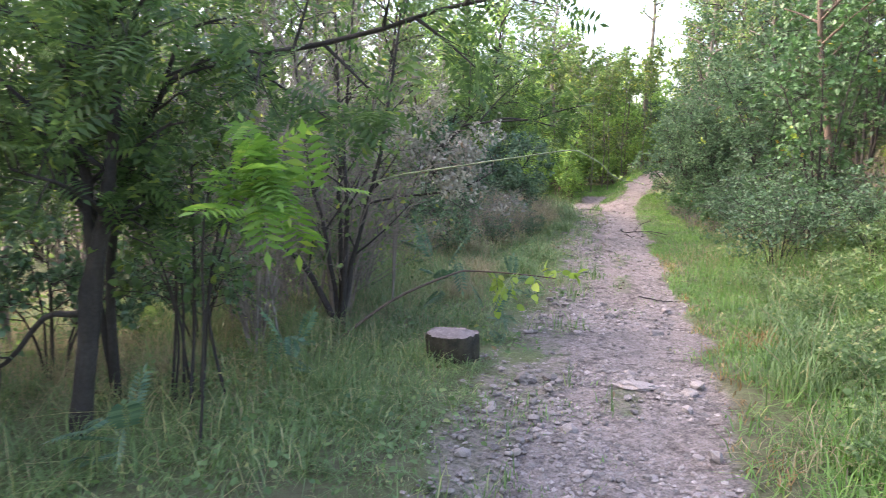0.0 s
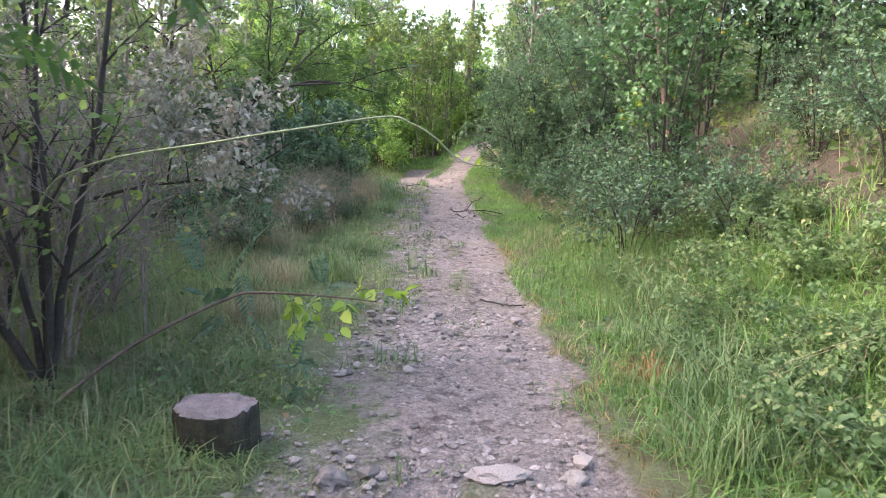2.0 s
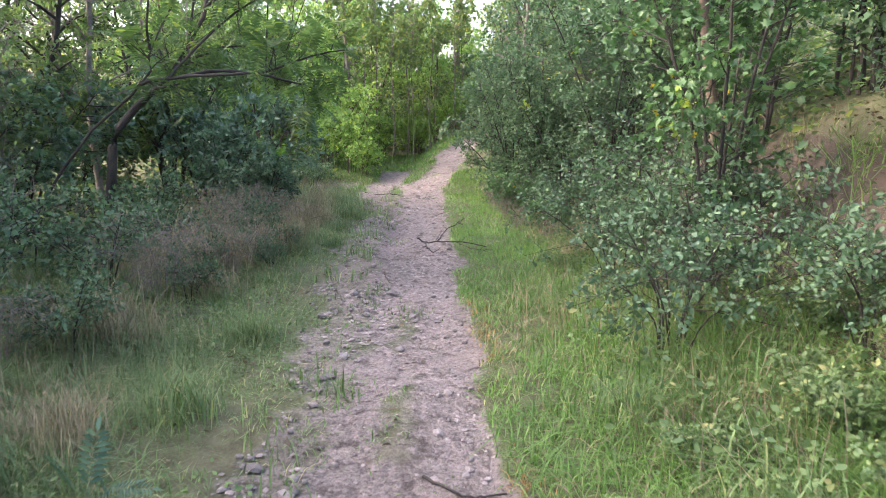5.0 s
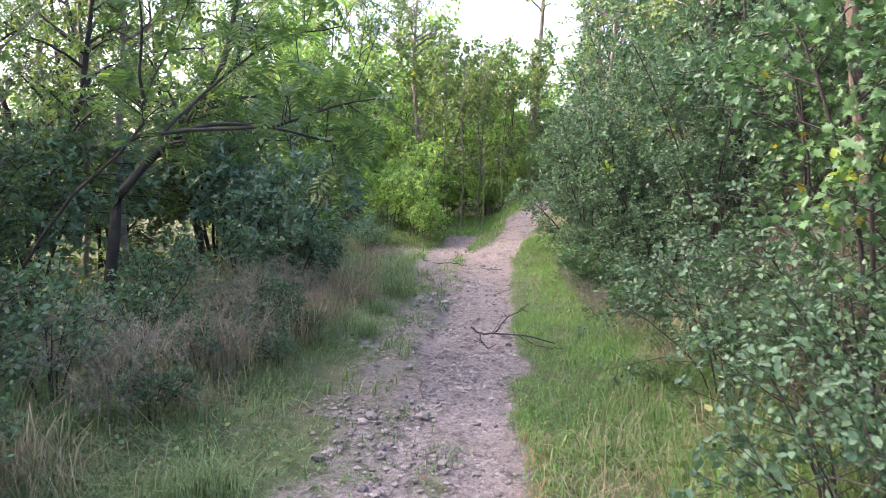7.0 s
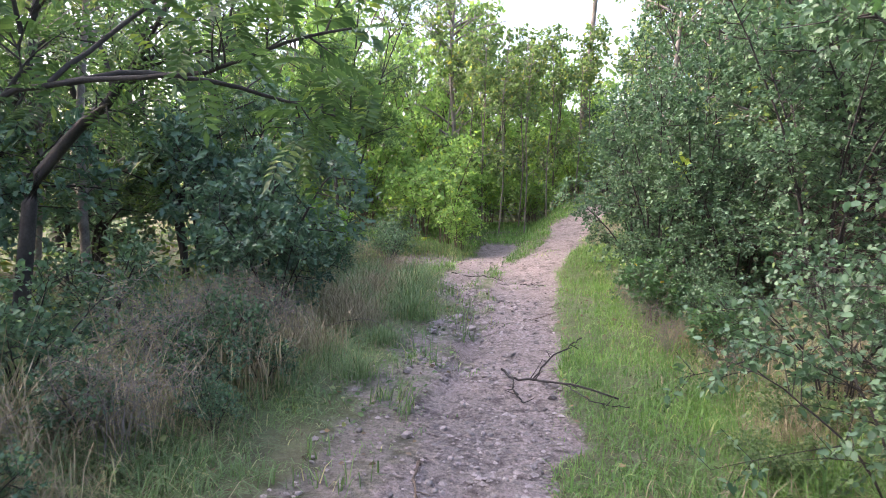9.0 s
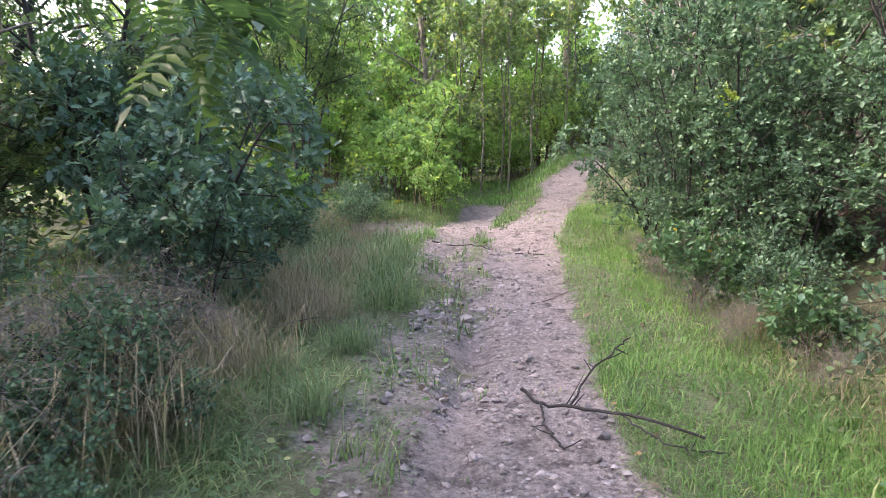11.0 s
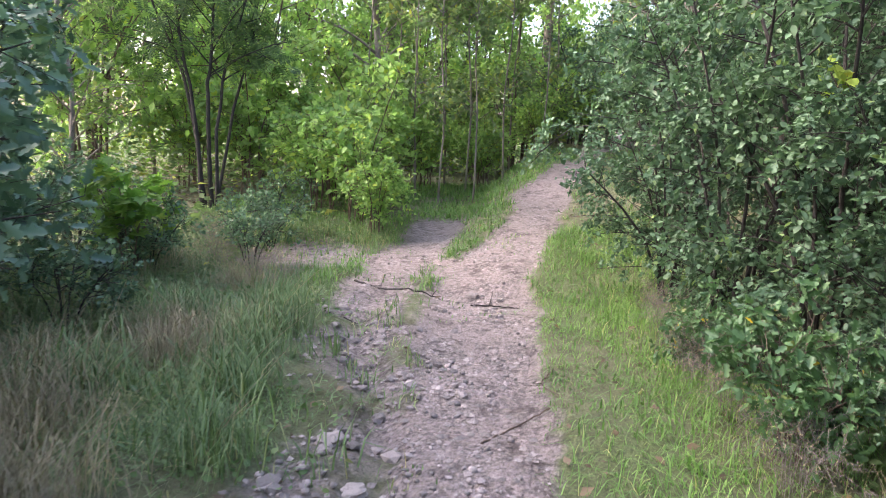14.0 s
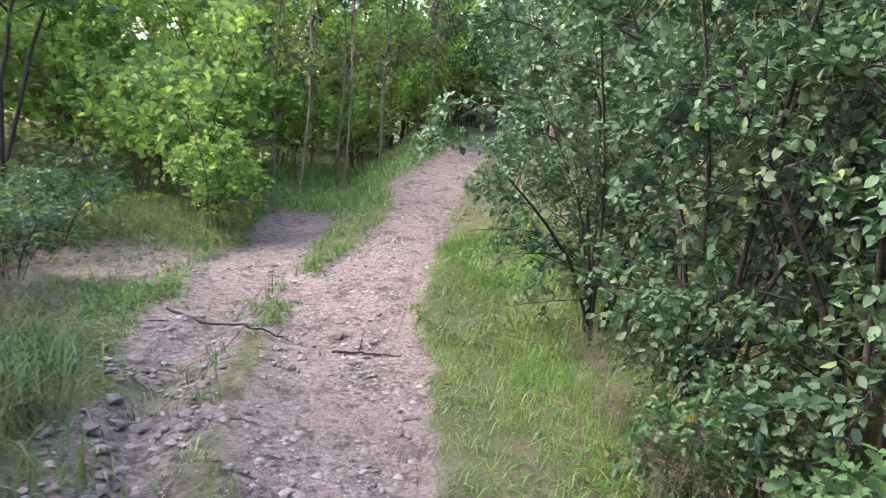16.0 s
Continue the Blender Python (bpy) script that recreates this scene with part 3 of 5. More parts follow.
# long thorny cane arching over towards the path
CANE_AT = put(-2.05, 5.5)
cane = tagged(new("bramble_cane"), "long green thorny cane arching over the grass", "cane")
cane.location = CANE_AT
line = smooth_line(rel([(-2.05, 5.5, 0.0), (-1.65, 5.35, .93), (-1.3, 5.2, 1.17), (-.58, 4.95, 1.293), (-.23, 4.9, 1.347), (.05, 4.9, 1.387),
                        (.14, 4.9, 1.365), (.23, 4.9, 1.315), (.3, 4.9, 1.25), (.37, 4.9, 1.215), (.43, 4.9, 1.21), (.5, 4.9, 1.19)], CANE_AT), 60)
v, q = tubes(line[None], 0.0062, 0.0014, 7)
piece("stem", as_mesh("cane_stem", v, [q], CANE_GREEN, True), cane)
rng = np.random.default_rng(5)
tp, tw_ = leaf_spots(rng, line[None], 70, 0.2, 0.0)
v, g = blades(rng, tp, rng.normal(size=tp.shape), (np.array([(-.12, 0, 0), (.12, 0, 0), (0, 1, .1), (0, 0, .14)]), [np.array([(0, 1, 2), (1, 3, 2), (3, 0, 2)])]), 0.014)
tagged(piece("thorns", as_mesh("thorns", v, g, CANE_GREEN), cane), kind="stuff")
tp, tw_ = leaf_spots(rng, line[None, 26:], 9, 0.1, 0.01)
v, g = blades(rng, tp, tw_, LEAF_OVATE, 0.032)
piece("leaves", as_mesh("cane_leaves", v, g, LEAF_LIME), cane)

LOW_AT = put(-1.6, 5.3)
low_cane = tagged(new("bent_branch"), "thin brown bent branch with limp yellow-green leaves", "branch")
low_cane.location = LOW_AT
line = smooth_line(rel([(-1.6, 5.1, .02), (-1.3, 5.5, .28), (-.95, 5.85, .44), (-.8, 5.92, .46), (-.45, 5.85, .47), (-.14, 5.76, .47)], LOW_AT), 30)
v, q = tubes(line[None], 0.012, 0.004, 7)
piece("stem", as_mesh("bent_stem", v, [q], BARK_BROWN, True), low_cane)
sp = shoots(rng, line[None, 16:], 7, 0.1, 0.32, -0.5, -0.5, along=.3)
v, q = tubes(sp, 0.004, 0.002, 4)
piece("shoots", as_mesh("bent_shoots", v, [q], CANE_GREEN, True), low_cane)
tp, tw_ = leaf_spots(rng, sp, 7, 0.15, 0.01)
v, g = blades(rng, tp, tw_ + (0, 0, -.4), LEAF_OVATE, 0.085 * rng.uniform(.7, 1.2, len(tp)))
piece("leaves", as_mesh("bent_leaves", v, g, LEAF_LIME), low_cane)

# ---- the stone block ----
block = tagged(new("stone_block"), "rough purplish grey stone block with mossy sides in grass", "stone")
block.location = put(-0.685, 4.98)
block.rotation_euler = (0.05, -0.03, radians(-14))
rng = np.random.default_rng(9)
M = 64
ang = np.linspace(0, 2 * np.pi, M, endpoint=False)
ca, sa = np.cos(ang), np.sin(ang)
super_r = (np.abs(ca) ** 3.2 + np.abs(sa) ** 3.2) ** (-1 / 3.2)
chip = 1 + .05 * np.sin(2 * ang + 1) - .15 * np.exp(-((ang - 3.9) / .45) ** 2) - .12 * np.exp(-((ang - 2.2) / .3) ** 2) + .018 * np.sin(9 * ang) + rng.normal(size=M) * .01


def ring(f, h):
    return np.stack([ca * super_r * chip * .165 * f, sa * super_r * chip * .135 * f, np.broadcast_to(h, (M,)) + 0 * ca], 1)


def band(rings, name, material, label, cap):
    v = np.array(rings).reshape(-1, 3)
    i, s = np.meshgrid(np.arange(len(rings) - 1), np.arange(M), indexing="ij")
    q = np.stack([i * M + s, i * M + (s + 1) % M, (i + 1) * M + (s + 1) % M, (i + 1) * M + s], -1).reshape(-1, 4)
    last = (len(rings) - 1) * M
    piece(name, as_mesh(name, v, [q, np.arange(last, last + M)[None]] if cap else [q], material, True), block, label)


side = [ring(f, h) + rng.normal(size=(M, 3)) * .0035 for f, h in ((.96, -.08), (1.0, -.02), (1.02, .04), (1.01, .09), (1.02, .13), (1.01, .158), (.985, .17))]
lip = side[-1]
top = [lip]
for f in (.94, .84, .72, .6, .48, .36, .24, .12):
    r_ = ring(f * .985, .17)
    r_[:, 2] += .014 * (1 - f) + (vnoise(r_[:, 0], r_[:, 1], 22, 41) - .5) * .022 + (vnoise(r_[:, 0], r_[:, 1], 60, 42) - .5) * .01
    top.append(r_)
band(side, "side", BLOCK_SIDE, "dark mossy side", False)
band(top, "top_face", BLOCK_TOP, "pitted purplish grey top", True)

SEEDLING = plant("seedling", "small seedling with blue-green feathered leaves in grass", "seedling", put(-1.5, 2.85),
                 [[(0, 0, -.02), (.01, 0, .1), (.02, .01, .2)]], 33, CANE_GREEN, LEAF_OAK, LEAF_LONG_FEATHER, 0.2, 0.004, 4, .06, .5, 2, .03, 1, .3, 0, lift=1.2, wild=.2)
for x, y, a, s in ((-1.25, 6.4, 60, 1.3), (-.75, 7.3, 150, .8), (-1.4, 4.2, 240, .9), (-2.1, 8.3, 310, 1.3), (-.55, 5.6, 100, .8)):
    again(SEEDLING, x, y, a, s, 1.4)

# ---- left side of the middle stretch ----
G0 = put(-3.95, 11.5)
plant("tree", "leaning young tree of heaven with long feathered leaves", "tree", G0,
      [rel([(-3.95, 11.5, 0.0), (-3.67, 11.5, .59), (-3.17, 11.5, 1.27), (-2.53, 11.5, 1.83), (-2.46, 11.5, 2.1), (-2.2, 11.5, 2.55), (-1.9, 11.5, 3.2)], G0),
       rel([(-2.6, 11.5, 1.77), (-2.52, 11.5, 1.82), (-2.2, 11.5, 1.86), (-1.63, 11.5, 1.9), (-1.38, 11.5, 1.92), (-.97, 11.5, 2.06), (-.7, 11.5, 2.1)], G0),
       rel([(-2.2, 11.5, 1.86), (-1.9, 11.65, 1.93), (-1.55, 11.9, 1.9), (-1.3, 12.1, 1.84), (-1.1, 12.3, 1.78)], G0),
       rel([(-2.3, 11.5, 1.86), (-2.1, 11.8, 2.2), (-1.7, 12.1, 2.6), (-1.2, 12.3, 2.75)], G0),
       rel([(-2.46, 11.5, 2.1), (-2.45, 11.45, 2.3), (-2.4, 11.4, 2.7), (-2.5, 11.4, 3.3)], G0)],
      41, BARK_DARK, LEAF_PINNATE, LEAF_WALNUT, 0.27, 0.018, 7, 0.36, 0.45, 3, 0.18, 2, 0.35, 0.0, lift=1.4, wild=.3, stem_name="trunk", sides=8, boughs=True)
H0 = put(-3.6, 12.6)
plant("tree", "bent dark-barked tree among low shrubs", "tree", H0,
      [rel([(-3.62, 12.6, -.05), (-3.5, 12.6, .9), (-3.43, 12.6, 1.3), (-3.1, 12.6, 1.68), (-2.8, 12.6, 1.92), (-2.4, 12.7, 2.6), (-2.3, 12.8, 3.6)], H0)],
      42, BARK_DARK, LEAF_PINNATE, LEAF_FEATHER, 0.2, 0.06, 12, 0.9, 0.5, 5, 0.4, 5, 0.3, -0.1, stem_name="trunk", sides=8, boughs=True)
OAK = plant("oak_bush", "young oak with dense dark blue-green lobed leaves", "oak bush", put(-2.66, 14.5),
            fan(R, 6, 1.6, 0.8, 0.06, .6), 43, BARK_DARK, LEAF_OAK, LEAF_LOBED, 0.082, 0.02, 10, 0.6, 0.42, 6, 0.3, 8, 0.0, -.02)
again(OAK, -3.7, 15.6, 130, 1.15)
again(OAK, -2.3, 14.0, 250, 0.55)
again(OAK, -5.2, 13.6, 40, 1.2)
again(OAK, -4.7, 16.8, 300, 1.4)
SCRUB = plant("shrub", "loose scrub with small pale green leaves on dark stems", "shrub", put(-2.35, 10.3),
              fan(R, 6, 0.95, 0.5, 0.06), 44, BARK_DARK, LEAF_GREY, LEAF_OVATE, 0.04, 0.009, 8, 0.3, 0.3, 5, 0.18, 7, 0.2, -.05)
# the four round (-2.8, 3.5) are added to shade the grass at the start
for x, y, a, s in ((-3.0, 9.6, 50, 1.2), (-2.6, 11.6, 110, 1.0), (-3.3, 10.8, 200, 1.3), (-2.0, 12.6, 280, .8), (-4.3, 10.2, 330, 1.4), (-3.4, 13.3, 20, 1.1),
                   (-1.8, 12.0, 65, .6), (-1.65, 12.5, 155, .5), (-2.05, 12.25, 245, .7), (-1.95, 11.3, 335, .65), (-2.3, 13.4, 105, .7), (-1.75, 10.4, 195, .55), (-1.5, 11.7, 285, .4), (-2.9, 16.2, 160, .9), (-4.2, 16.9, 220, 1.1), (-3.3, 17.7, 35, .9), (-3.9, 18.1, 125, 1.0), (-2.75, 18.4, 215, .8), (-4.6, 18.6, 300, 1.2), (-3.0, 19.4, 70, .9), (-1.95, 9.1, 10, .75), (-2.4, 7.0, 250, .8), (-2.6, 2.7, 95, 1.0), (-2.9, 3.9, 185, 1.2), (-2.35, 4.6, 275, 1.0), (-3.3, 2.9, 5, 1.4),
                   (1.05, 15.7, 45, .6), (.92, 16.5, 135, .6), (.88, 17.3, 225, .6), (1.35, 14.9, 315, .7), (1.3, 15.3, 200, .75)):
    again(SCRUB, x, y, a, s)
BRUSH = plant("dry_brush", "tangle of dry grey-brown stalks in tall grass", "dry brush", put(-1.7, 11.2),
              fan(R, 12, 0.62, 0.38, 0.12), 45, BARK_GREY, GRASS_DRY, LEAF_NARROW, 0.024, 0.003, 8, 0.26, 0.2, 4, 0.14, 2, 0.15, -.25)
for x, y, a, s in ((-1.85, 10.2, 70, 1.25), (-2.1, 12.1, 130, 1.35), (-1.95, 12.9, 190, 1.05), (-2.2, 13.7, 260, .9), (-2.3, 13.2, 320, 1.1), (-2.2, 8.8, 30, 1),
                   (-2.9, 18.2, 100, .6), (-3.3, 18.9, 170, .7), (-2.5, 17.9, 250, .55), (-2.15, 17.6, 20, .5), (-2.7, 10.9, 90, 1.2),
                   (.95, 14.6, 40, .6), (.78, 15.2, 110, .6), (.7, 15.9, 170, .65), (.62, 16.5, 230, .6), (.58, 17.1, 290, .6), (1.3, 13.9, 350, .55), (.62, 17.9, 75, .45)):
    again(BRUSH, x, y, a, s)



def tussock(label, at, seed, count, length, material, width=0.004, mound=0.22):
    """A mop of long blades that spring from one heart and hang over."""
    rng = np.random.default_rng(seed)
    a = rng.uniform(0, 2 * np.pi, count)
    ln = length * rng.uniform(.5, 1.15, count)
    out, lift = ln * rng.uniform(.3, .85, count), ln * rng.uniform(.35, .75, count)
    d = np.stack([np.cos(a), np.sin(a), 0 * a], 1)
    d = unit(d + rng.normal(size=d.shape) * (.5, .5, 0))
    side = np.stack([-d[:, 1], d[:, 0], 0 * a], 1) * (width * rng.uniform(.6, 1.3, count))[:, None]
    r = np.stack([rng.normal(size=count), rng.normal(size=count), 0 * a], 1) * mound * .5
    up = np.array([0, 0, 1.0])
    p = [r - up * .02, r + d * (out * .25)[:, None] + up * (lift * .75)[:, None], r + d * (out * .62)[:, None] + up * lift[:, None], r + d * out[:, None] + up * (lift * .45)[:, None]]
    v = np.stack([p[0] - side, p[0] + side, p[1] - side, p[1] + side, p[2] - side * .7, p[2] + side * .7, p[3]], 1).reshape(-1, 3)
    o = (np.arange(count) * 7)[:, None]
    root = tagged(new("grass_tussock"), label, "grass", "tussocks by the path")
    root.location = at
    tagged(piece("blade_mop", as_mesh("blade_mop", v, [np.vstack([o + np.array([0, 1, 3, 2]), o + np.array([2, 3, 5, 4])]), o + np.array([4, 5, 6])], material), root), kind="stuff")
    for _ in range(5):
        t = rng.normal(size=3) * (.22, .22, 0)
        ln = smooth_line([(0, 0, 0), t * .4 + (0, 0, length * .6), t + (0, 0, length * rng.uniform(.9, 1.2))], 6)
        v, q = tubes(ln[None], .0022, .001, 3)
        piece("stalk", as_mesh("stalk", v, [q], GRASS_DRY), root)
    return root


DRY_TUFT = tussock("mop of pale dry grass hanging over", put(-1.75, 12.5), 46, 420, .6, GRASS_DRY, .002, .3)
for x, y, a, s in ((-2.0, 11.6, 40, 1.1), (-1.75, 13.3, 120, .9), (-2.2, 11.0, 200, 1.2), (-1.9, 9.4, 260, 1.0), (-1.7, 10.6, 310, .7), (-2.4, 12.7, 80, 1.2), (-1.7, 14.4, 160, .8), (-1.35, 8.0, 20, .7),
                   (-1.2, 6.9, 220, .65), (-2.05, 15.9, 70, .8), (-2.5, 17.6, 140, .6), (-1.85, 14.3, 25, .75), (-2.25, 15.1, 205, .8), (-1.9, 16.6, 345, .55), (-2.3, 16.3, 310, .7), (-2.1, 14.9, 95, .8), (-3.3, 17.9, 255, .8), (-2.6, 15.6, 40, .8), (2.0, 13.4, 30, .7), (1.15, 15.0, 100, .5), (1.5, 12.6, 190, .6)):
    again(DRY_TUFT, x, y, a, s)
tussock("clump of rusty withered grass on the verge", put(1.38, 6.05), 48, 220, .26, GRASS_RUST, .0025, .22)
GREEN_TUFT = tussock("dense tussock of long green grass", put(-1.85, 16.7), 47, 260, .42, GRASS_GREEN, .003, .22)
for x, y, a, s in ((-.95, 8.4, 40, .9), (-1.0, 9.6, 120, .8), (1.5, 6.6, 200, 1.0), (1.45, 5.0, 280, 1.0), (1.35, 8.6, 330, .8), (-1.4, 15.0, 60, .9), (-1.15, 12.9, 150, .7), (1.7, 4.2, 10, 1.1), (-1.3, 13.9, 240, .7),
                   (-1.1, 4.1, 90, .6), (-1.5, 7.6, 300, .9), (-1.6, 15.6, 20, 1.0), (-2.2, 15.4, 110, 1.1), (-1.75, 16.2, 200, .9), (-2.4, 16.6, 290, 1.1), (-2.0, 17.2, 45, .9), (-2.6, 14.8, 135, 1.1), (1.55, 5.6, 75, 1.2), (1.75, 7.4, 165, 1.1)):
    again(GREEN_TUFT, x, y, a, s)

# ---- the fork: many-stemmed tree, bright shrubs, saplings ----
K0 = put(-4.5, 21.1)
plant("tree", "many-stemmed tree with dark slim trunks and airy leaves", "tree", K0,
      [[(-.1, 0, -.1), (-.2, 0, 1.2), (-.4, 0, 2.3), (-.75, -.1, 5.4)],
       [(.0, .05, -.1), (-.02, 0, 1.3), (.06, 0, 2.2), (.25, .1, 5.6)],
       [(.1, 0, -.1), (.12, 0, 1.2), (.38, 0, 2.2), (1.15, .1, 4.2)],
       [(.0, .1, -.1), (.1, .6, 1.5), (.3, .65, 2.2), (.75, .6, 4.8)],
       [(-.1, .1, -.1), (-.35, .1, 1.5), (-.8, .1, 2.6), (-1.4, .1, 4.4)]],
      51, BARK_DARK, LEAF_PINNATE, LEAF_FEATHER, 0.19, 0.032, 11, 1.1, 0.45, 5, 0.45, 5, 0.3, -.1, stem_name="trunk", sides=8, boughs=True)
BRIGHT = plant("bright_shrub", "lush yellow-green shrub with loose soft leaves", "shrub", put(-2.5, 20.9),
               fan(R, 9, 1.75, 0.85, 0.2, .4), 52, BARK_BROWN, LEAF_BRIGHT, LEAF_OVATE, 0.085, 0.01, 9, 0.42, 0.2, 5, 0.28, 5, 0.35, -.12)
for x, y, a, s in ((-3.2, 21.6, 60, 1.05), (-3.5, 22.6, 210, 1.1), (-2.9, 23.4, 270, 1.25), (-4.6, 22.6, 330, 1.3), (-5.9, 23.2, 100, 1.2), (-1.5, 25.0, 140, .8), (-.6, 25.4, 20, .75), (-2.5, 24.8, 260, .9), (.3, 26.2, 70, .8), (-1.9, 27.0, 200, 1.0), (.1, 27.8, 15, .9), (.75, 27.2, 105, .8),
                   (-2.1, 20.2, 300, .6)):
    again(BRIGHT, x, y, a, s)
SAPLING = plant("sapling", "slim pale-stemmed sapling with light green leaves", "sapling", put(-1.85, 22.6),
                [[(0, 0, -.05), (.04, .02, 1.2), (-.03, .05, 2.4), (.05, 0, 3.6)]], 53, BARK_PALE, LEAF_MIXED, LEAF_OVATE, 0.085, 0.022, 20, 0.6, 0.3, 6, 0.3, 7, .25, -.1, stem_name="trunk")
for x, y, a, s in ((-1.4, 23.0, 60, 1.0), (-2.3, 23.2, 130, 1.1), (-1.05, 23.8, 200, 1.05), (-2.8, 23.9, 250, 1.15), (-.5, 24.2, 300, 1.0), (-1.7, 24.3, 20, 1.15), (-2.2, 25.2, 90, 1.2),
                   (-3.4, 24.6, 170, 1.3), (-1.1, 25.6, 240, 1.15), (-.4, 26.0, 330, 1.1), (-3.0, 26.4, 40, 1.4), (-1.9, 26.8, 150, 1.3), (.6, 26.8, 10, 1.2), (.9, 25.2, 210, 1.0)):
    again(SAPLING, x, y, a, s, 1.0)

plant("sapling", "low maple sapling with broad light green leaves", "sapling", put(-3.25, 17.4),
      fan(R, 5, .95, .4, .06, .6), 54, BARK_BROWN, LEAF_FRESH, LEAF_PALMATE, 0.11, 0.007, 7, .2, .35, 3, .12, 3, .15, -.1, lift=1.3, wild=.3)

# ---- right side: the bank ----
WEEDBUSH = plant("weed_clump", "tall leafy green weeds on the verge", "weeds", put(1.85, 5.2),
                 fan(R, 18, 0.42, 0.5, 0.4, .4), 61, CANE_GREEN, WEED, LEAF_OVATE, 0.03, 0.0025, 9, 0.15, 0.12, 4, 0.08, 6, 0.3, -.1)
for x, y, a, s in ((2.3, 4.4, 40, 1.0), (1.75, 6.2, 100, .9), (2.4, 6.0, 160, 1.1), (2.0, 7.1, 220, 1.0), (2.7, 7.3, 280, 1.2), (1.7, 8.0, 330, .75), (2.3, 8.2, 10, 1.0),
                   (3.0, 5.3, 70, 1.0), (1.8, 3.9, 190, .8), (2.6, 9.2, 240, 1.0), (1.6, 11.2, 300, .6), (1.35, 12.2, 50, .6), (1.6, 12.9, 110, .7), (2.0, 4.7, 310, 1.0), (2.6, 5.2, 130, 1.1), (2.1, 5.7, 15, .9), (3.1, 6.5, 205, 1.2), (2.7, 4.0, 95, 1.0), (3.3, 4.5, 255, 1.1), (2.4, 3.4, 345, .9), (2.9, 8.2, 65, 1.0)):
    again(WEEDBUSH, x, y, a, s)
plant("tree", "dark leaning trunk rooted in the bank", "tree", put(2.85, 12.0),
      [rel([(2.85, 12.0, 0.6), (2.7, 12.0, 1.25), (2.47, 12.0, 2.6), (2.4, 11.8, 4.2), (2.5, 11.6, 6.0)], put(2.85, 12.0))],
      26, BARK_BROWN, LEAF_MAPLE, LEAF_PALMATE, 0.08, 0.07, 16, 1.1, 0.45, 6, 0.4, 7, .1, -.05, stem_name="trunk", sides=9, boughs=True)
DOGWOOD = plant("shrub", "spreading shrub with small grey-green shiny leaves", "shrub", put(1.78, 9.5),
                fan(R, 9, 0.95, 0.75, 0.1), 62, BARK_DARK, LEAF_GREY, LEAF_OVATE, 0.04, 0.009, 9, 0.48, 0.3, 6, 0.2, 6, 0.12, -.1)
for x, y, a, s in ((2.2, 10.5, 80, 1.1), (1.75, 11.6, 215, 1.0), (1.85, 13.2, 320, 1.05), (2.4, 11.9, 260, 1.2), (3.4, 7.8, 45, 1.0), (2.6, 8.7, 190, .9), (3.35, 9.1, 120, .8), (3.8, 10.3, 330, .9)):
    again(DOGWOOD, x, y, a, s)
MAPLE = plant("maple_bush", "young maple with layered broad green leaves", "maple bush", put(2.35, 10.7),
              fan(R, 6, 2.9, 0.9, 0.12, .65), 63, BARK_DARK, LEAF_MAPLE, LEAF_PALMATE, 0.062, 0.018, 13, 0.6, 0.1, 6, 0.3, 6, 0.1, -.02)
again(MAPLE, 3.2, 12.4, 100, 1.15)
again(MAPLE, 4.6, 8.6, 200, 0.95)
again(MAPLE, 4.3, 10.9, 290, 1.2)
again(MAPLE, 4.1, 12.0, 15, 1.1)
again(MAPLE, 2.7, 13.2, 40, 0.95)
HAZEL = plant("hazel_bush", "dense tall hedge bush with grey-green leaves", "bush", put(1.3, 16.5),
              fan(R, 9, 2.9, 1.15, 0.25, .45), 64, BARK_DARK, LEAF_GREY, LEAF_OVATE, 0.047, 0.016, 15, 0.55, 0.13, 7, 0.26, 13, 0.08, -.06)
for x, y, a, s, h in ((2.15, 15.1, 70, .95, .95), (.95, 17.1, 130, .85, 1.0), (.75, 18.3, 250, .8, .95), (1.6, 16.0, 310, .85, .8), (1.75, 17.8, 20, 1.0, 1.15), (.95, 19.4, 190, .75, .95)):
    again(HAZEL, x, y, a, s, h)
HEDGE = plant("hazel_bush", "tall dense bush with matte grey-green leaves", "bush", put(2.8, 16.3),
              fan(R, 8, 3.3, 1.3, 0.3, .4), 69, BARK_DARK, LEAF_GREY, LEAF_DIAMOND, 0.085, 0.024, 12, 0.8, 0.1, 6, 0.36, 10, 0.1, -.06)
for x, y, a, s, h in ((3.1, 14.0, 310, 1.0, 1.0), (2.7, 18.5, 20, 1.1, 1.1), (1.9, 21.6, 100, .85, 1.0), (3.3, 20.6, 160, 1.2, 1.2), (1.8, 23.4, 300, .9, 1.0), (4.4, 9.4, 60, .9, .9), (4.1, 12.2, 140, 1.0, 1.0),
                      (1.2, 25.2, 30, .8, .95), (.1, 26.4, 80, .75, .9), (1.4, 29.2, 150, .9, 1.0), (3.6, 25.4, 200, 1.2, 1.2), (-5.2, 12.3, 25, .9, .7), (-6.2, 10.2, 145, 1.0, .8), (-5.9, 16.0, 265, 1.0, .75)):
    again(HEDGE, x, y, a, s, h)
GREENERY = plant("bright_bush", "tall light-green bush closing the view", "bush", put(-1.2, 27.4),
                 fan(R, 8, 3.4, 1.5, 0.3, .4), 70, BARK_BROWN, LEAF_BRIGHT, LEAF_DIAMOND, 0.12, 0.024, 12, 0.9, 0.1, 7, 0.42, 8, 0.15, -.06)
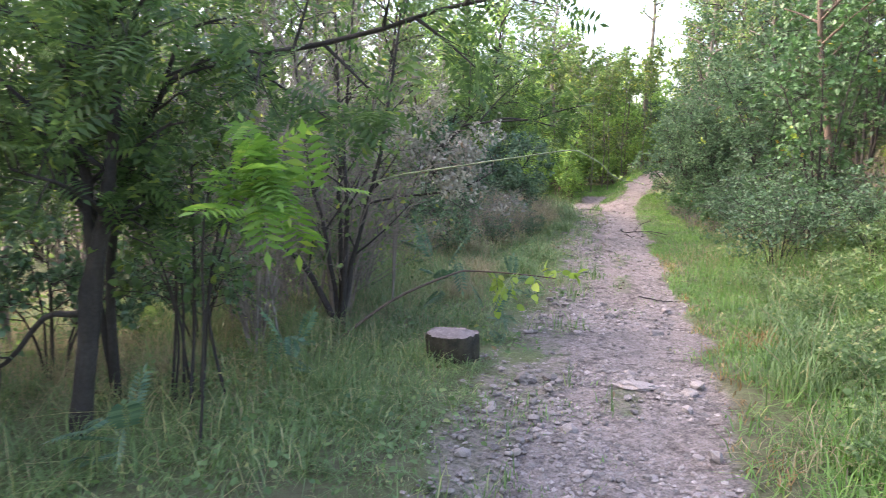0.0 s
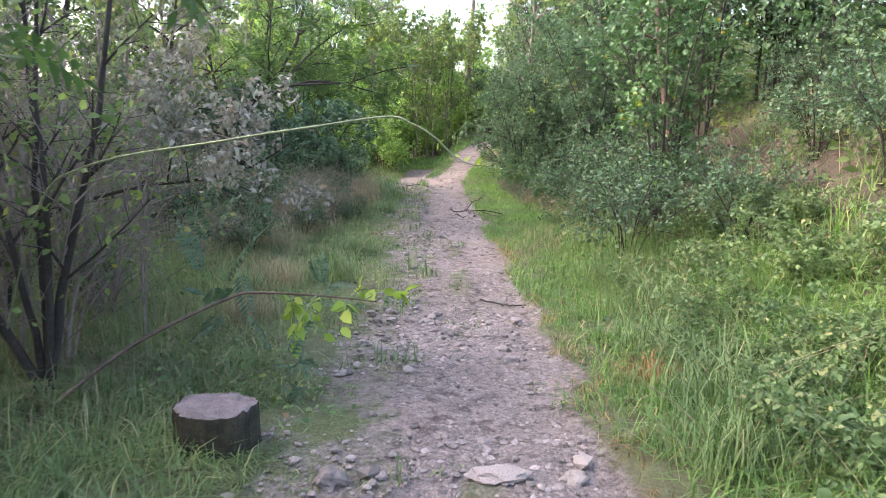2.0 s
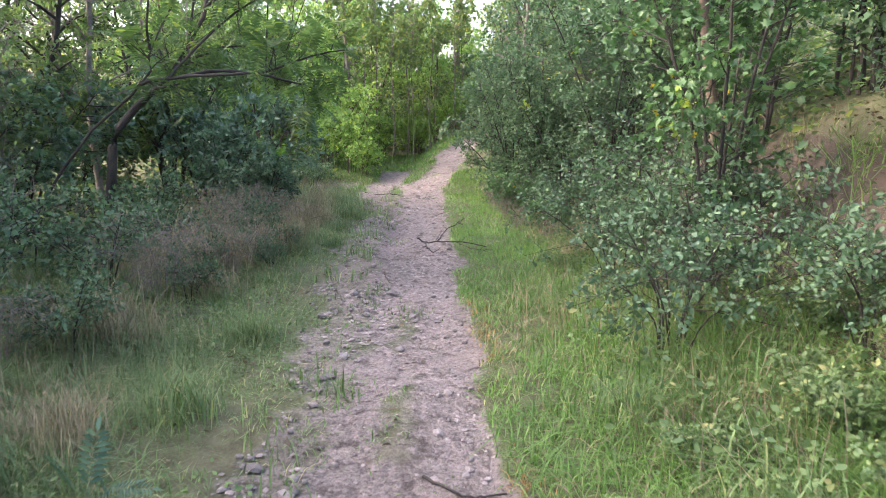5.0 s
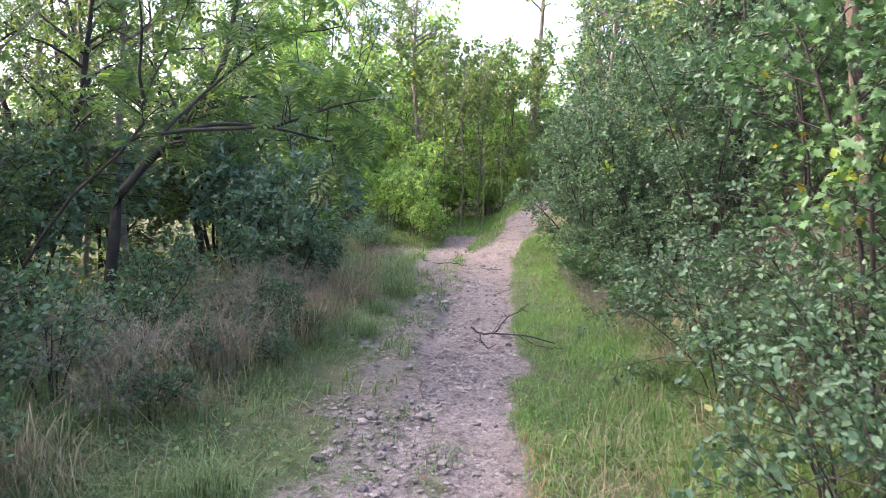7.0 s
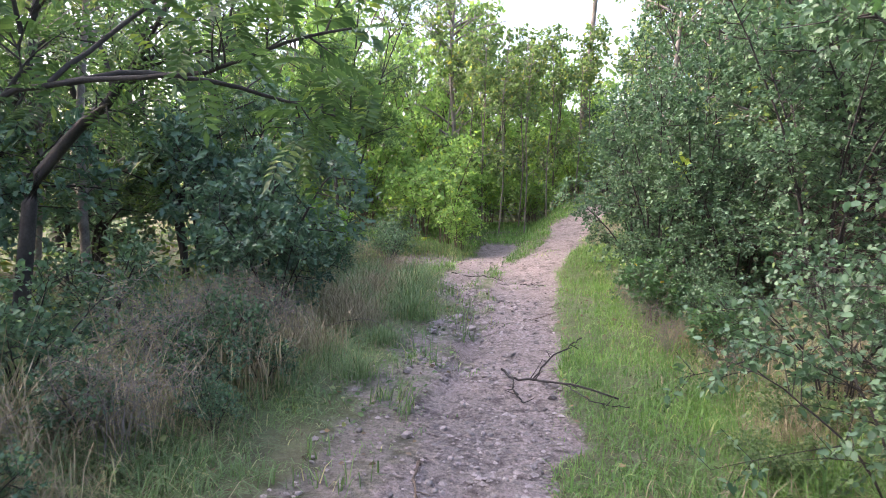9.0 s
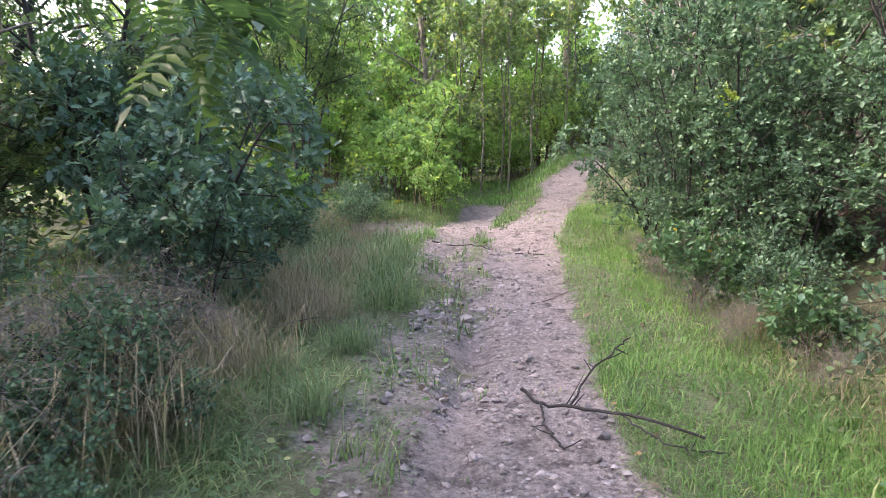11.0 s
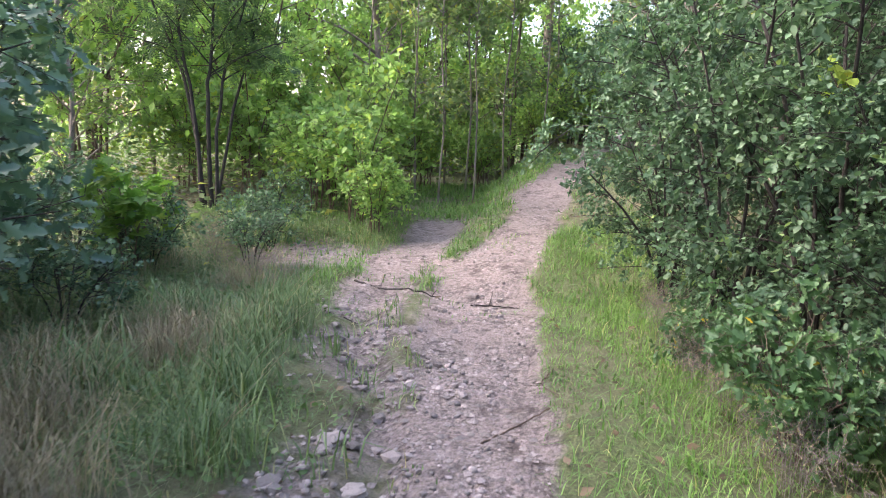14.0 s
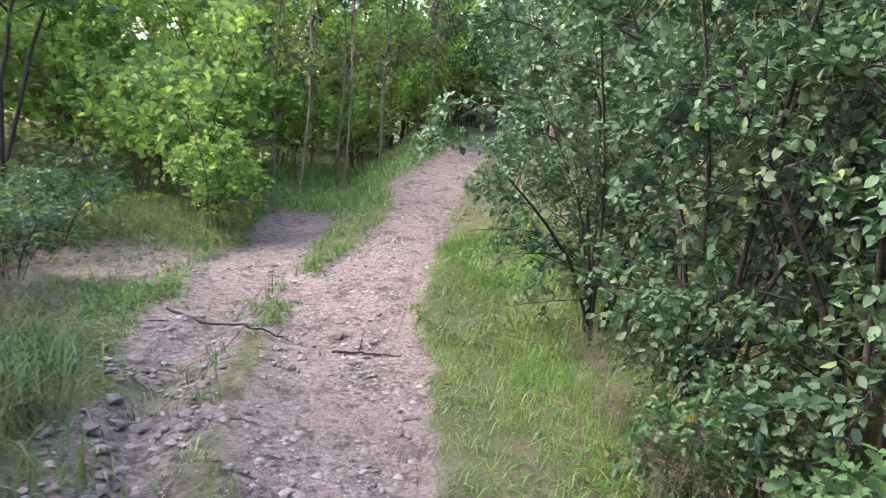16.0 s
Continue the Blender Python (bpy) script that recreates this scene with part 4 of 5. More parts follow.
for x, y, a, s, h in ((-3.3, 28.0, 50, 1.1, 1.1), (-5.4, 24.6, 130, 1.1, 1.1), (-.4, 30.6, 200, 1.0, 1.0), (-2.4, 31.0, 270, 1.2, 1.15), (-5.0, 28.6, 320, 1.3, 1.3), (-7.2, 22.4, 10, 1.2, 1.2), (-7.6, 26.6, 90, 1.4, 1.3)):
    again(GREENERY, x, y, a, s, h)
LOBED = plant("oak_shoot", "low lobed-leaf oak shoots under the hedge", "oak bush", put(0.85, 15.5),
              fan(R, 6, 0.55, 0.32, 0.1), 65, BARK_BROWN, LEAF_MAPLE, LEAF_LOBED, 0.056, 0.008, 7, 0.25, 0.2, 5, 0.15, 6, .2, -.05)
for x, y, a, s in ((1.35, 14.5, 90, .8), (.75, 16.6, 180, .8)):
    again(LOBED, x, y, a, s)
plant("overhanging_bough", "leafy bough reaching out over the path", "bough", put(1.0, 18.7),
      [[(0, 0, .3), (-.5, 0, 1.05), (-1.0, .05, 1.2), (-1.35, .1, .95)], [(0, 0, .3), (-.3, .2, 1.3), (-.7, .3, 1.7), (-1.0, .3, 1.75)]],
      66, BARK_DARK, LEAF_GREY, LEAF_OVATE, 0.06, 0.014, 7, 0.3, 0.4, 5, 0.2, 7, .1, -.15)
plant("lime_sprig", "young shoot with lime-yellow leaves in the hedge", "shoot", put(1.2, 16.1),
      [[(.3, .2, .6), (.1, .1, 1.2), (-.12, .05, 1.66)]], 67, BARK_BROWN, LEAF_LIME, LEAF_OVATE, 0.07, 0.006, 4, .14, .8, 2, .08, 4)
plant("lime_sprig", "young shoot with lime-yellow leaves among maple leaves", "shoot", put(2.0, 10.4),
      [[(.1, .1, .4), (0, 0, .9), (-.03, .0, 1.55)]], 68, BARK_BROWN, LEAF_LIME, LEAF_OVATE, 0.06, 0.006, 5, .14, .8, 2, .08, 4)

# ---- woods all round ----
TALL = plant("tree", "tall slim woodland tree with an airy green crown", "tree", put(3.9, 17.2),
             [[(0, 0, -.1), (.05, .1, 2.2), (-.1, .05, 4.5), (.1, -.1, 7.5)]], 71, BARK_GREY, LEAF_MIXED, LEAF_DIAMOND, 0.105, 0.085, 34, 1.5, 0.2, 7, 0.6, 11, .2, -.12, stem_name="trunk", sides=9)
FORK = plant("tree", "forked woodland tree with feathered foliage", "tree", put(-6.4, 12.4),
             [[(0, 0, -.1), (.1, .1, 1.5), (-.5, .1, 3.2), (-1.0, .2, 5.6)], [(0, 0, -.1), (.12, .1, 1.4), (.7, .2, 3.2), (1.1, -.1, 5.8)]],
             72, BARK_DARK, LEAF_PINNATE, LEAF_SOFT_FEATHER, 0.22, 0.075, 22, 1.3, 0.25, 6, 0.5, 3, .2, -.12, stem_name="trunk", sides=9)
THIN = plant("tree", "thin grey woodland tree with sparse leaves", "tree", put(-4.6, 9.3),
             [[(0, 0, -.1), (.08, -.05, 1.8), (.02, .1, 3.6), (.2, .1, 6.0)]], 73, BARK_GREY, LEAF_MIXED, LEAF_DIAMOND, 0.09, 0.045, 36, 1.05, 0.1, 6, 0.45, 11, .3, -.08, stem_name="trunk", sides=8)
for x, y, a, s in ((5.2, 13.4, 70, 1.0), (5.6, 19.6, 140, 1.1), (3.6, 22.8, 200, 1.0), (4.9, 26.3, 300, 1.15), (2.6, 27.6, 100, .95), 
                   (4.2, 31.5, 45, 1.1), (-6.5, 30.5, 30, 1.0), (-9.5, 33.5, 95, 1.15), (2.0, 20.4, 35, .75), (2.3, 17.0, 265, .7), (2.1, 24.8, 155, .8), (-4.9, 14.9, 165, .75), (-5.6, 9.6, 25, .8), (-4.4, 5.8, 205, .8)):
    again(TALL, x, y, a, s)
# the one at (-3.9, 1.3) is out of view, added to shade the start
for x, y, a, s in ((-6.0, 16.4, 60, .9), (-5.5, 14.0, 15, .8), (-6.3, 11.0, 175, .85), (-7.5, 17.4, 115, .95), (-5.4, 8.8, 235, .8), (-8.2, 12.2, 55, 1.0), (-4.4, 15.9, 190, .65), (-8.6, 24.6, 260, 1.1), (-4.6, 30.4, 110, .9), 
                   (-6.6, 8.2, 280, 1.0), (-5.0, 4.4, 350, .9), (-3.9, 1.3, 45, .8), (-3.4, 3.6, 165, .8), (-3.1, 33.2, 15, .75), (-2.9, 30.2, 250, .7)):
    again(FORK, x, y, a, s)
for x, y, a, s in ((-5.4, 10.9, 40, 1.0), (-4.4, 7.4, 100, .9), (-6.1, 6.4, 160, 1.1), (-4.9, 12.7, 220, .95), (-6.9, 10.3, 280, 1.1), (-7.6, 13.1, 340, 1.1), (-5.3, 14.6, 20, 1.0), (-5.6, 19.9, 80, .8),
                   (-7.2, 16.4, 140, 1.1), (-6.8, 20.4, 200, 1.15), (-3.6, 4.2, 260, .9), (-5.6, 2.6, 320, 1.0), (-7.7, 7.1, 10, 1.2), (-8.9, 21.8, 190, 1.2),
                   (-7.0, 24.0, 250, 1.1), (-6.4, 28.2, 310, 1.1), (-4.0, 2.0, 150, 1.0)):
    again(THIN, x, y, a, s)
N0 = put(-0.55, 28.0)
plant("tree", "bare pale tree trunk rising against the sky", "tree", N0,
      [[(0, 0, -.1), (-.1, 0, 2.0), (.05, 0, 4.4), (.1, .1, 8.5)]], 74, BARK_PALE, LEAF_MIXED, LEAF_OVATE, 0.11, 0.11, 14, 0.8, 0.35, 5, .4, 5, .2, -.1, stem_name="trunk", sides=9)
# tall crowns on both sides of the gap of sky
for x, y, a, s in ((-3.4, 24.9, 15, .95), (1.3, 21.6, 110, .8), (1.15, 23.6, 20, .9), (-5.2, 30.0, 285, 1.25), (-8.0, 30.0, 185, 1.5), (1.7, 30.0, 325, 1.25), (1.5, 24.0, 65, 1.0), (3.0, 19.2, 305, 1.0)):
    again(TALL, x, y, a, s)
for x, y, a, s, h in ((2.3, 19.6, 45, 1.1, 1.3), (1.75, 22.4, 215, 1.0, 1.3), (2.9, 17.4, 120, 1.1, 1.35), (.2, 29.4, 35, .9, 1.0), (-.7, 28.8, 85, .7, .8), (-7.0, 15.4, 80, 1.0, .6), (-7.4, 11.0, 240, 1.0, .6),
                      (-6.6, 7.4, 300, .9, .6), (-5.2, 2.2, 170, .8, .6), (-8.4, 18.6, 260, 1.0, .6)):
    again(HEDGE, x, y, a, s, h)
# beside the start, out of view: trees and bushes added to shade the grass
for x, y, a, s in ((-3.3, 1.9, 20, .8), (-3.0, .4, 130, .9)):
    again(FORK, x, y, a, s)
for x, y, a, s, h in ((-3.7, 1.2, 75, .8, .8), (-4.2, 2.9, 195, .9, .8)):
    again(HEDGE, x, y, a, s, h)
# behind the start of the walk
for x, y, a, s in ((6.5, -4.5, 130, 1.1), (0.5, -14.0, 60, 1.2)):
    again(TALL, x, y, a, s)


# ---- grass and weeds ----
def grass(name, label, count, area, seed, material, height, weight, width=0.0045, bend=0.7, tuft=9, loose=0.05):
    """One sheet of single bent blades that grow in tufts; weight says how thickly they stand at a place."""
    rng = np.random.default_rng(seed)
    k = count // tuft
    cx, cy = rng.uniform(area[0], area[1], k), rng.uniform(area[2], area[3], k)
    keep = rng.uniform(size=k) < weight(cx, cy)
    cx, cy = cx[keep], cy[keep]
    k = len(cx)
    size, lean = rng.uniform(.6, 1.35, k), rng.uniform(0, 2 * np.pi, k)
    own = np.repeat(np.arange(k), tuft)
    n = len(own)
    x, y = cx[own] + rng.normal(size=n) * loose, cy[own] + rng.normal(size=n) * loose
    a = np.where(rng.uniform(size=n) < .45, lean[own] + rng.normal(size=n) * .5, rng.uniform(0, 2 * np.pi, n))
    h = height(x, y) * size[own] * rng.uniform(.4, 1.2, n) * (1 - .75 * step(on_path(x, y), .4, .9))
    z = land(x, y) - 0.005
    d = np.stack([np.cos(a), np.sin(a), np.zeros(n)], 1)
    side = np.stack([-np.sin(a), np.cos(a), np.zeros(n)], 1)
    b = np.minimum(bend * rng.gamma(2.2, .45, n), 2.4)
    root = np.stack([x, y, z], 1)
    wd = (width * rng.uniform(.5, 1.5, n))[:, None]
    up = np.array([0, 0, 1.0])
    h1 = h[:, None]
    p1 = root + d * (h * b * .3)[:, None] + up * h1 * (.55 - .08 * b)[:, None]
    p2 = root + d * (h * b * .85)[:, None] + up * h1 * (1 - .36 * b)[:, None]
    v = np.stack([root - side * wd, root + side * wd, p1 - side * wd * .8, p1 + side * wd * .8, p2], 1).reshape(-1, 3)
    o = (np.arange(n) * 5)[:, None]
    return tagged(piece(name, as_mesh(name, v, [o + np.array([0, 1, 3, 2]), o + np.array([2, 3, 4])], material)), label, "grass", kind="stuff")


def off_left(x, y):
    return edges(y)[0] - x


def off_right(x, y):
    return x - edges(y)[1]


def bare(x, y):
    return np.clip(1 - on_path(x, y) * 1.25, 0, 1)


def sward_left(x, y):
    d = off_left(x, y)
    thick = .35 + .65 * step(vnoise(x, y, 1.5, 8), .25, .55)
    worn = .3 + .7 * step(d, .15, .8)
    shade = 1 - .75 * step(-x, .9, 1.7) * (1 - step(y, 4.5, 6.5))
    return bare(x, y) * thick * worn * shade * (d > -.4)


def tall_left(x, y):
    d = off_left(x, y)
    far = step(y, 8, 10) * (1 - step(y, 18, 20))
    return .05 + .09 * step(d, .4, .95) + (.1 + .14 * far) * step(d, 1.0, 1.9) + .05 * vnoise(x, y, .9, 9)


def sward_right(x, y):
    d = off_right(x, y)
    return bare(x, y) * (.45 + .55 * step(vnoise(x, y, 1.3, 10), .25, .5)) * (d > -.3) * (1 - .75 * step(d, 1.3, 2.4)) * (1 - .9 * step(y, 13, 15) * step(d, .6, 1.0)) * (1 - .6 * step(y, 10, 11.5))


def tall_right(x, y):
    d = off_right(x, y)
    return (.07 + .12 * step(d, .15, .5) + .16 * step(d, .5, 1.2) + .07 * vnoise(x, y, .9, 12)) * (1 - .62 * step(y, 10.5, 13))


grass("grass", "muted green meadow grass beside the path", 240000, (-4.2, .2, 1.2, 20.5), 81, GRASS_GREEN, tall_left, sward_left, 0.0026, 1.75)
grass("grass", "fresh bright green grass on the verge", 120000, (-.6, 3.6, 1.2, 21), 82, GRASS_BRIGHT, tall_right, sward_right, 0.0036, 1.35)
grass("grass", "short fine lawn-like grass on the verge", 100000, (-.5, 2.2, 10.2, 20), 88, GRASS_BRIGHT, lambda x, y: (.03 + .1 * vnoise(x, y, 1.9, 39)) * (1 + .5 * step(off_right(x, y), .4, 1)),
      lambda x, y: bare(x, y) * (off_right(x, y) > -.15) * (1 - step(off_right(x, y), 1.1, 1.7)) * step(y, 10, 11.5) * (.3 + .7 * step(vnoise(x, y, 1.4, 40), .3, .6)), 0.0022, 1.2, 6, .05)
grass("dry_grass", "rusty withered grass along the path's rim", 16000, (-.3, 1.6, 2, 11), 87, GRASS_RUST, lambda x, y: .07 + .05 * vnoise(x, y, 2, 34),
      lambda x, y: np.exp(-((off_right(x, y) - .06) / .1) ** 2) * (.3 + .7 * vnoise(x, y, 1, 35)), 0.003, 1.2)
grass("dry_grass", "pale dry grass stalks lying in tangles", 60000, (-4.2, -.2, 1.2, 20), 83, GRASS_DRY, lambda x, y: tall_left(x, y) * 1.05,
      lambda x, y: bare(x, y) * step(off_left(x, y), .55, 1.5) * (.1 + .9 * step(vnoise(x, y, .8, 13), .36, .6)) * (1 - .3 * step(y, 13.5, 15)), 0.002, 2.1, 7, .09)
grass("dry_grass", "thin straw-coloured stalks on the right verge", 24000, (.1, 3.6, 1.2, 15), 84, GRASS_DRY, lambda x, y: tall_right(x, y) * 1.2,
      lambda x, y: bare(x, y) * (off_right(x, y) > -.1) * (.15 + .85 * step(vnoise(x, y, 1.1, 14), .5, .65)) * (1 - .7 * step(off_right(x, y), 1.3, 2.4)) * (1 - .8 * step(y, 10.5, 12) * (off_right(x, y) < .9)) * (1 - np.exp(-((x - 3.3) / .8) ** 2 - ((y - 10.6) / 1.6) ** 2)), 0.0026, 1.4, 6, .08)
grass("grass", "short bright grass wedge between the tracks", 70000, (-4.5, 1.6, 18, 25.5), 85, GRASS_BRIGHT,
      lambda x, y: .05 + .1 * vnoise(x, y, 1, 15), lambda x, y: bare(x, y) * (.35 + .6 * vnoise(x, y, 1.2, 16)) * (1 - .7 * (off_right(x, y) > 0)), 0.005, 1.0)
grass("grass", "sparse short tufts on the trodden path", 42000, (-2.6, 1.4, 1.2, 20), 86, GRASS_GREEN,
      lambda x, y: .09 + .13 * vnoise(x, y, 2, 17), lambda x, y: .9 * step(on_path(x, y), .25, .5) * step(vnoise(x, y, 1.9, 18), .5 - .06 * (y < 9), .62) * (1 - step(off_left(x, y) + .5, .25, -.1) * .75), 0.0035)


def weeds(name, label, count, area, seed, material, template, size, weight, rise):
    rng = np.random.default_rng(seed)
    x, y = rng.uniform(area[0], area[1], count), rng.uniform(area[2], area[3], count)
    ok = rng.uniform(size=count) < weight(x, y)
    x, y = x[ok], y[ok]
    n = len(x)
    pos = np.stack([x, y, land(x, y) + rng.uniform(.01, 1, n) * rise(x, y)], 1)
    a = rng.uniform(0, 2 * np.pi, n)
    way = np.stack([np.cos(a), np.sin(a), rng.uniform(-.3, .6, n)], 1)
    v, g = blades(rng, pos, way, template, size * rng.uniform(.5, 1.3, n))
    return tagged(piece(name, as_mesh(name, v, g, material)), label, "weeds", kind="stuff")


weeds("ground_weeds", "low broad-leaved weeds among the grass", 26000, (-4.2, .2, 1.2, 20), 91, WEED, LEAF_OVATE, 0.035,
      lambda x, y: bare(x, y) * (off_left(x, y) > 0) * step(vnoise(x, y, 1.6, 19), .45, .65), lambda x, y: tall_left(x, y) * .7)
weeds("ground_weeds", "leafy green weeds covering the bank", 38000, (.2, 5.5, 1.2, 22), 92, WEED, LEAF_OVATE, 0.045,
      lambda x, y: bare(x, y) * step(off_right(x, y), .3 + .5 * step(y, 10, 12), 1.0 + .4 * step(y, 10, 12)) * (.3 + .7 * step(vnoise(x, y, .9, 20), .4, .6)) * (1 - .8 * np.exp(-((x - 3.3) / .6) ** 2 - ((y - 10.8) / 1.2) ** 2)), lambda x, y: .08 + .35 * vnoise(x, y, .8, 21))
weeds("leaf_litter", "fallen brown leaves and bits on the forest floor", 30000, (-9, 6, .5, 30), 93, LITTER, LEAF_DIAMOND, 0.05,
      lambda x, y: bare(x, y) * (.25 + .75 * step(np.abs(x + .3), 1.5, 3)), lambda x, y: .02 + 0 * x)
weeds("undergrowth", "leafy undergrowth high on the bank", 42000, (3.2, 13, .5, 32), 96, LEAF_MIXED, LEAF_DIAMOND, 0.11,
      lambda x, y: (.25 + .75 * step(vnoise(x, y, .7, 37), .3, .55)) * (1 - .95 * np.exp(-((x - 3.4) / .8) ** 2 - ((y - 10.8) / 1.4) ** 2)), lambda x, y: .2 + 1.0 * vnoise(x, y, .5, 38) * step(x, 3.2, 5))
weeds("undergrowth", "low green undergrowth beneath the trees", 52000, (-17, -2.9, 1, 32), 94, LEAF_MIXED, LEAF_DIAMOND, 0.12,
      lambda x, y: .25 + .75 * step(vnoise(x, y, .6, 22), .3, .55), lambda x, y: .15 + .9 * vnoise(x, y, .5, 23) * step(-x, 2.9, 6))

weeds("undergrowth", "dense green undergrowth beyond the fork", 16000, (-7, 2.0, 25.5, 42), 97, LEAF_MIXED, LEAF_DIAMOND, 0.13,
      lambda x, y: bare(x, y) * (.4 + .6 * step(vnoise(x, y, .7, 44), .25, .5)) * step(np.abs(x - 1.2 - .1 * (y - 28)), .5, 1.0), lambda x, y: .3 + 1.1 * vnoise(x, y, .5, 45))


# ---- stones and sticks ----
def stone_mesh(seed, flat=0.55, name="stone", material=STONE, sub=1):
    bm = bmesh.new()
    bmesh.ops.create_icosphere(bm, subdivisions=sub, radius=1)
    rng = np.random.default_rng(seed)
    off = Vector(rng.uniform(-9, 9, 3))
    sx, sy = rng.uniform(.75, 1.25), rng.uniform(.6, 1.0)
    for vt in bm.verts:
        k = 1 + 0.34 * noise.noise(vt.co * 1.5 + off) + .2 * noise.cell(vt.co * 1.7 + off)
        vt.co = Vector((vt.co.x * sx * k, vt.co.y * sy * k, max(-.3, vt.co.z * flat * k)))
    me = bpy.data.meshes.new(name)
    bm.to_mesh(me)
    bm.free()
    me.materials.append(material)
    return me


for x, y, r, a, fl, mt, lab in ((.8, 4.9, .065, 20, .5, STONE_PALE, "pale flat stone lying on the path"), (.57, 6.43, .07, 70, .5, STONE, "grey angular stone on the path"),
                                (.15, 6.97, .05, 0, .6, STONE, "small grey stone on the path"), (-.8, 14.95, .06, 15, .45, STONE_PALE, "pale flat slab at the gully's edge"),
                                (-.91, 15.76, .055, 50, .7, STONE, "rounded pale stone in the washed-out gully"), (.5, 4.85, .1, 5, .18, STONE, "broad flat stone set in the path"),
                                (-1.0, 15.3, .06, 80, .6, STONE, "small stone in the washed-out gully"), (-.15, 4.75, .07, 30, .6, STONE, "dark stone at the path's grassy edge")):
    st = tagged(piece("rock", stone_mesh(int(100 * abs(x)) + 3, fl, "rock", mt, 3)), lab, "stone")
    st.matrix_basis = pose(x, y, float(land(x, y)) + r * .12, 0, 0, a) @ Matrix.Diagonal((r, r, r, 1))


def stick(label, points, r, seed, bark=BARK_BROWN, side=2):
    at = put(points[0][0], points[0][1])
    root = tagged(new("stick"), label, "stick")
    root.location = at
    r *= 0.62
    pts = [(x, y, float(land(x, y)) + h) for x, y, h in points]
    rng = np.random.default_rng(seed)
    ln = smooth_line(rel(pts, at), 16)
    ln[1:-1] += rng.normal(size=ln[1:-1].shape) * r * .5
    v, q = tubes(ln[None], r, r * .5, 6)
    piece("shaft", as_mesh("shaft", v, [q], bark, True), root)
    if side:
        sh = shoots(rng, ln[None], side, .3, .12, .1, 0)
        v, q = tubes(sh, r * .5, r * .2, 4)
        piece("twigs", as_mesh("stick_twigs", v, [q], bark, True), root)
    return root


stick("thin dark stick across the path near the fork", [(-.75, 17.9, .01), (-.6, 17.92, .02), (-.38, 17.95, .01)], .012, 1, BARK_DARK, 1)
stick("crooked dark stick lying at the fork", [(-1.75, 18.2, .02), (-1.5, 18.08, .02), (-1.2, 18.0, .03), (-1.0, 18.0, .01)], .014, 2, BARK_DARK, 1)
stick("short dark stick on the bare earth", [(-1.7, 17.3, .01), (-1.45, 17.25, .02)], .01, 3, BARK_DARK, 0)
stick("forked brown twig lying on the path", [(-.38, 15.45, .01), (-.28, 15.65, .015), (-.1, 15.85, .01)], .009, 4)
stick("thin brown twig by the path's edge", [(-.1, 16.4, .01), (-.15, 16.2, .012), (-.06, 16.0, .01)], .008, 5)
stick("short brown stick at the rut's edge", [(-.4, 11.75, .01), (-.36, 11.54, .02), (-.3, 11.35, .015)], .014, 6)
stick("dark curved stick on the near path", [(.35, 7.95, .02), (.55, 7.8, .02), (.72, 7.85, .02)], .012, 7, BARK_DARK, 1)
stick("pale dry stalk bent in the grass", [(-1.75, 13.75, .12), (-1.4, 13.8, .2), (-1.05, 13.85, .08)], .006, 8, BARK_PALE, 3)
# the branch that lies across the path
BR = tagged(new("fallen_branch"), "dark knotty fallen branch with bare forked twigs", "branch")
BR.location = put(-.1, 13.2)
rng = np.random.default_rng(12)
o = np.array(BR.location)
lines = [smooth_line(rel([(x, y, float(land(x, y)) + h) for x, y, h in pts], o), 16) for pts in (
    [(-.26, 13.4, .06), (-.16, 13.3, .04), (.02, 13.22, .05), (.25, 13.12, .07), (.55, 13.02, .04)],
    [(-.02, 13.24, .05), (.06, 13.45, .16), (.2, 13.7, .2), (.27, 13.8, .24)],
    [(-.16, 13.28, .05), (-.12, 13.05, .03), (-.03, 12.9, .02)],
    [(.2, 13.14, .06), (.4, 12.95, .03), (.62, 12.92, .03)])]
for k, ln in enumerate(lines):
    ln[1:-1] += rng.normal(size=ln[1:-1].shape) * .006
    v, q = tubes(ln[None], (.0095, .006, .006, .0045)[k], (.006, .004, .005, .003)[k], 7)
    piece("limb", as_mesh("limb", v, [q], BARK_DARK, True), BR)
sh = shoots(rng, np.array(lines), 4, .25, .12, .1, 0)
for ln in sh:
    v, q = tubes(ln[None], .004, .002, 4)
    piece("twig", as_mesh("branch_twig", v, [q], BARK_DARK, True), BR)

# loose stones on the path, one by one
MESHES = [stone_mesh(200 + k, .45 + .05 * (k % 5)) for k in range(9)]
rng = np.random.default_rng(77)
count = 0
while count < 300:
    y = rng.uniform(3.5, 18.5)
    left, right = edges(y)
    x = left - .3 + (right - left + .3) * rng.uniform() ** 1.6 if rng.uniform() < .7 else left + rng.normal() * .15
    if on_path(x, y) < rng.uniform(.15, .5) or vnoise(x, y, 1.4, 30) < rng.uniform(.2, .6):
        continue
    s = rng.choice((.02, .028, .037, .048), p=(.38, .36, .2, .06)) * rng.uniform(.8, 1.2)
    st = piece("stone", MESHES[count % 9], path_ob)
    st.matrix_basis = pose(x, y, float(land(x, y)) + .006 + s * .2, rng.normal() * 9, rng.normal() * 9, rng.uniform(0, 360)) @ Matrix.Diagonal((s, s, s, 1))
    count += 1

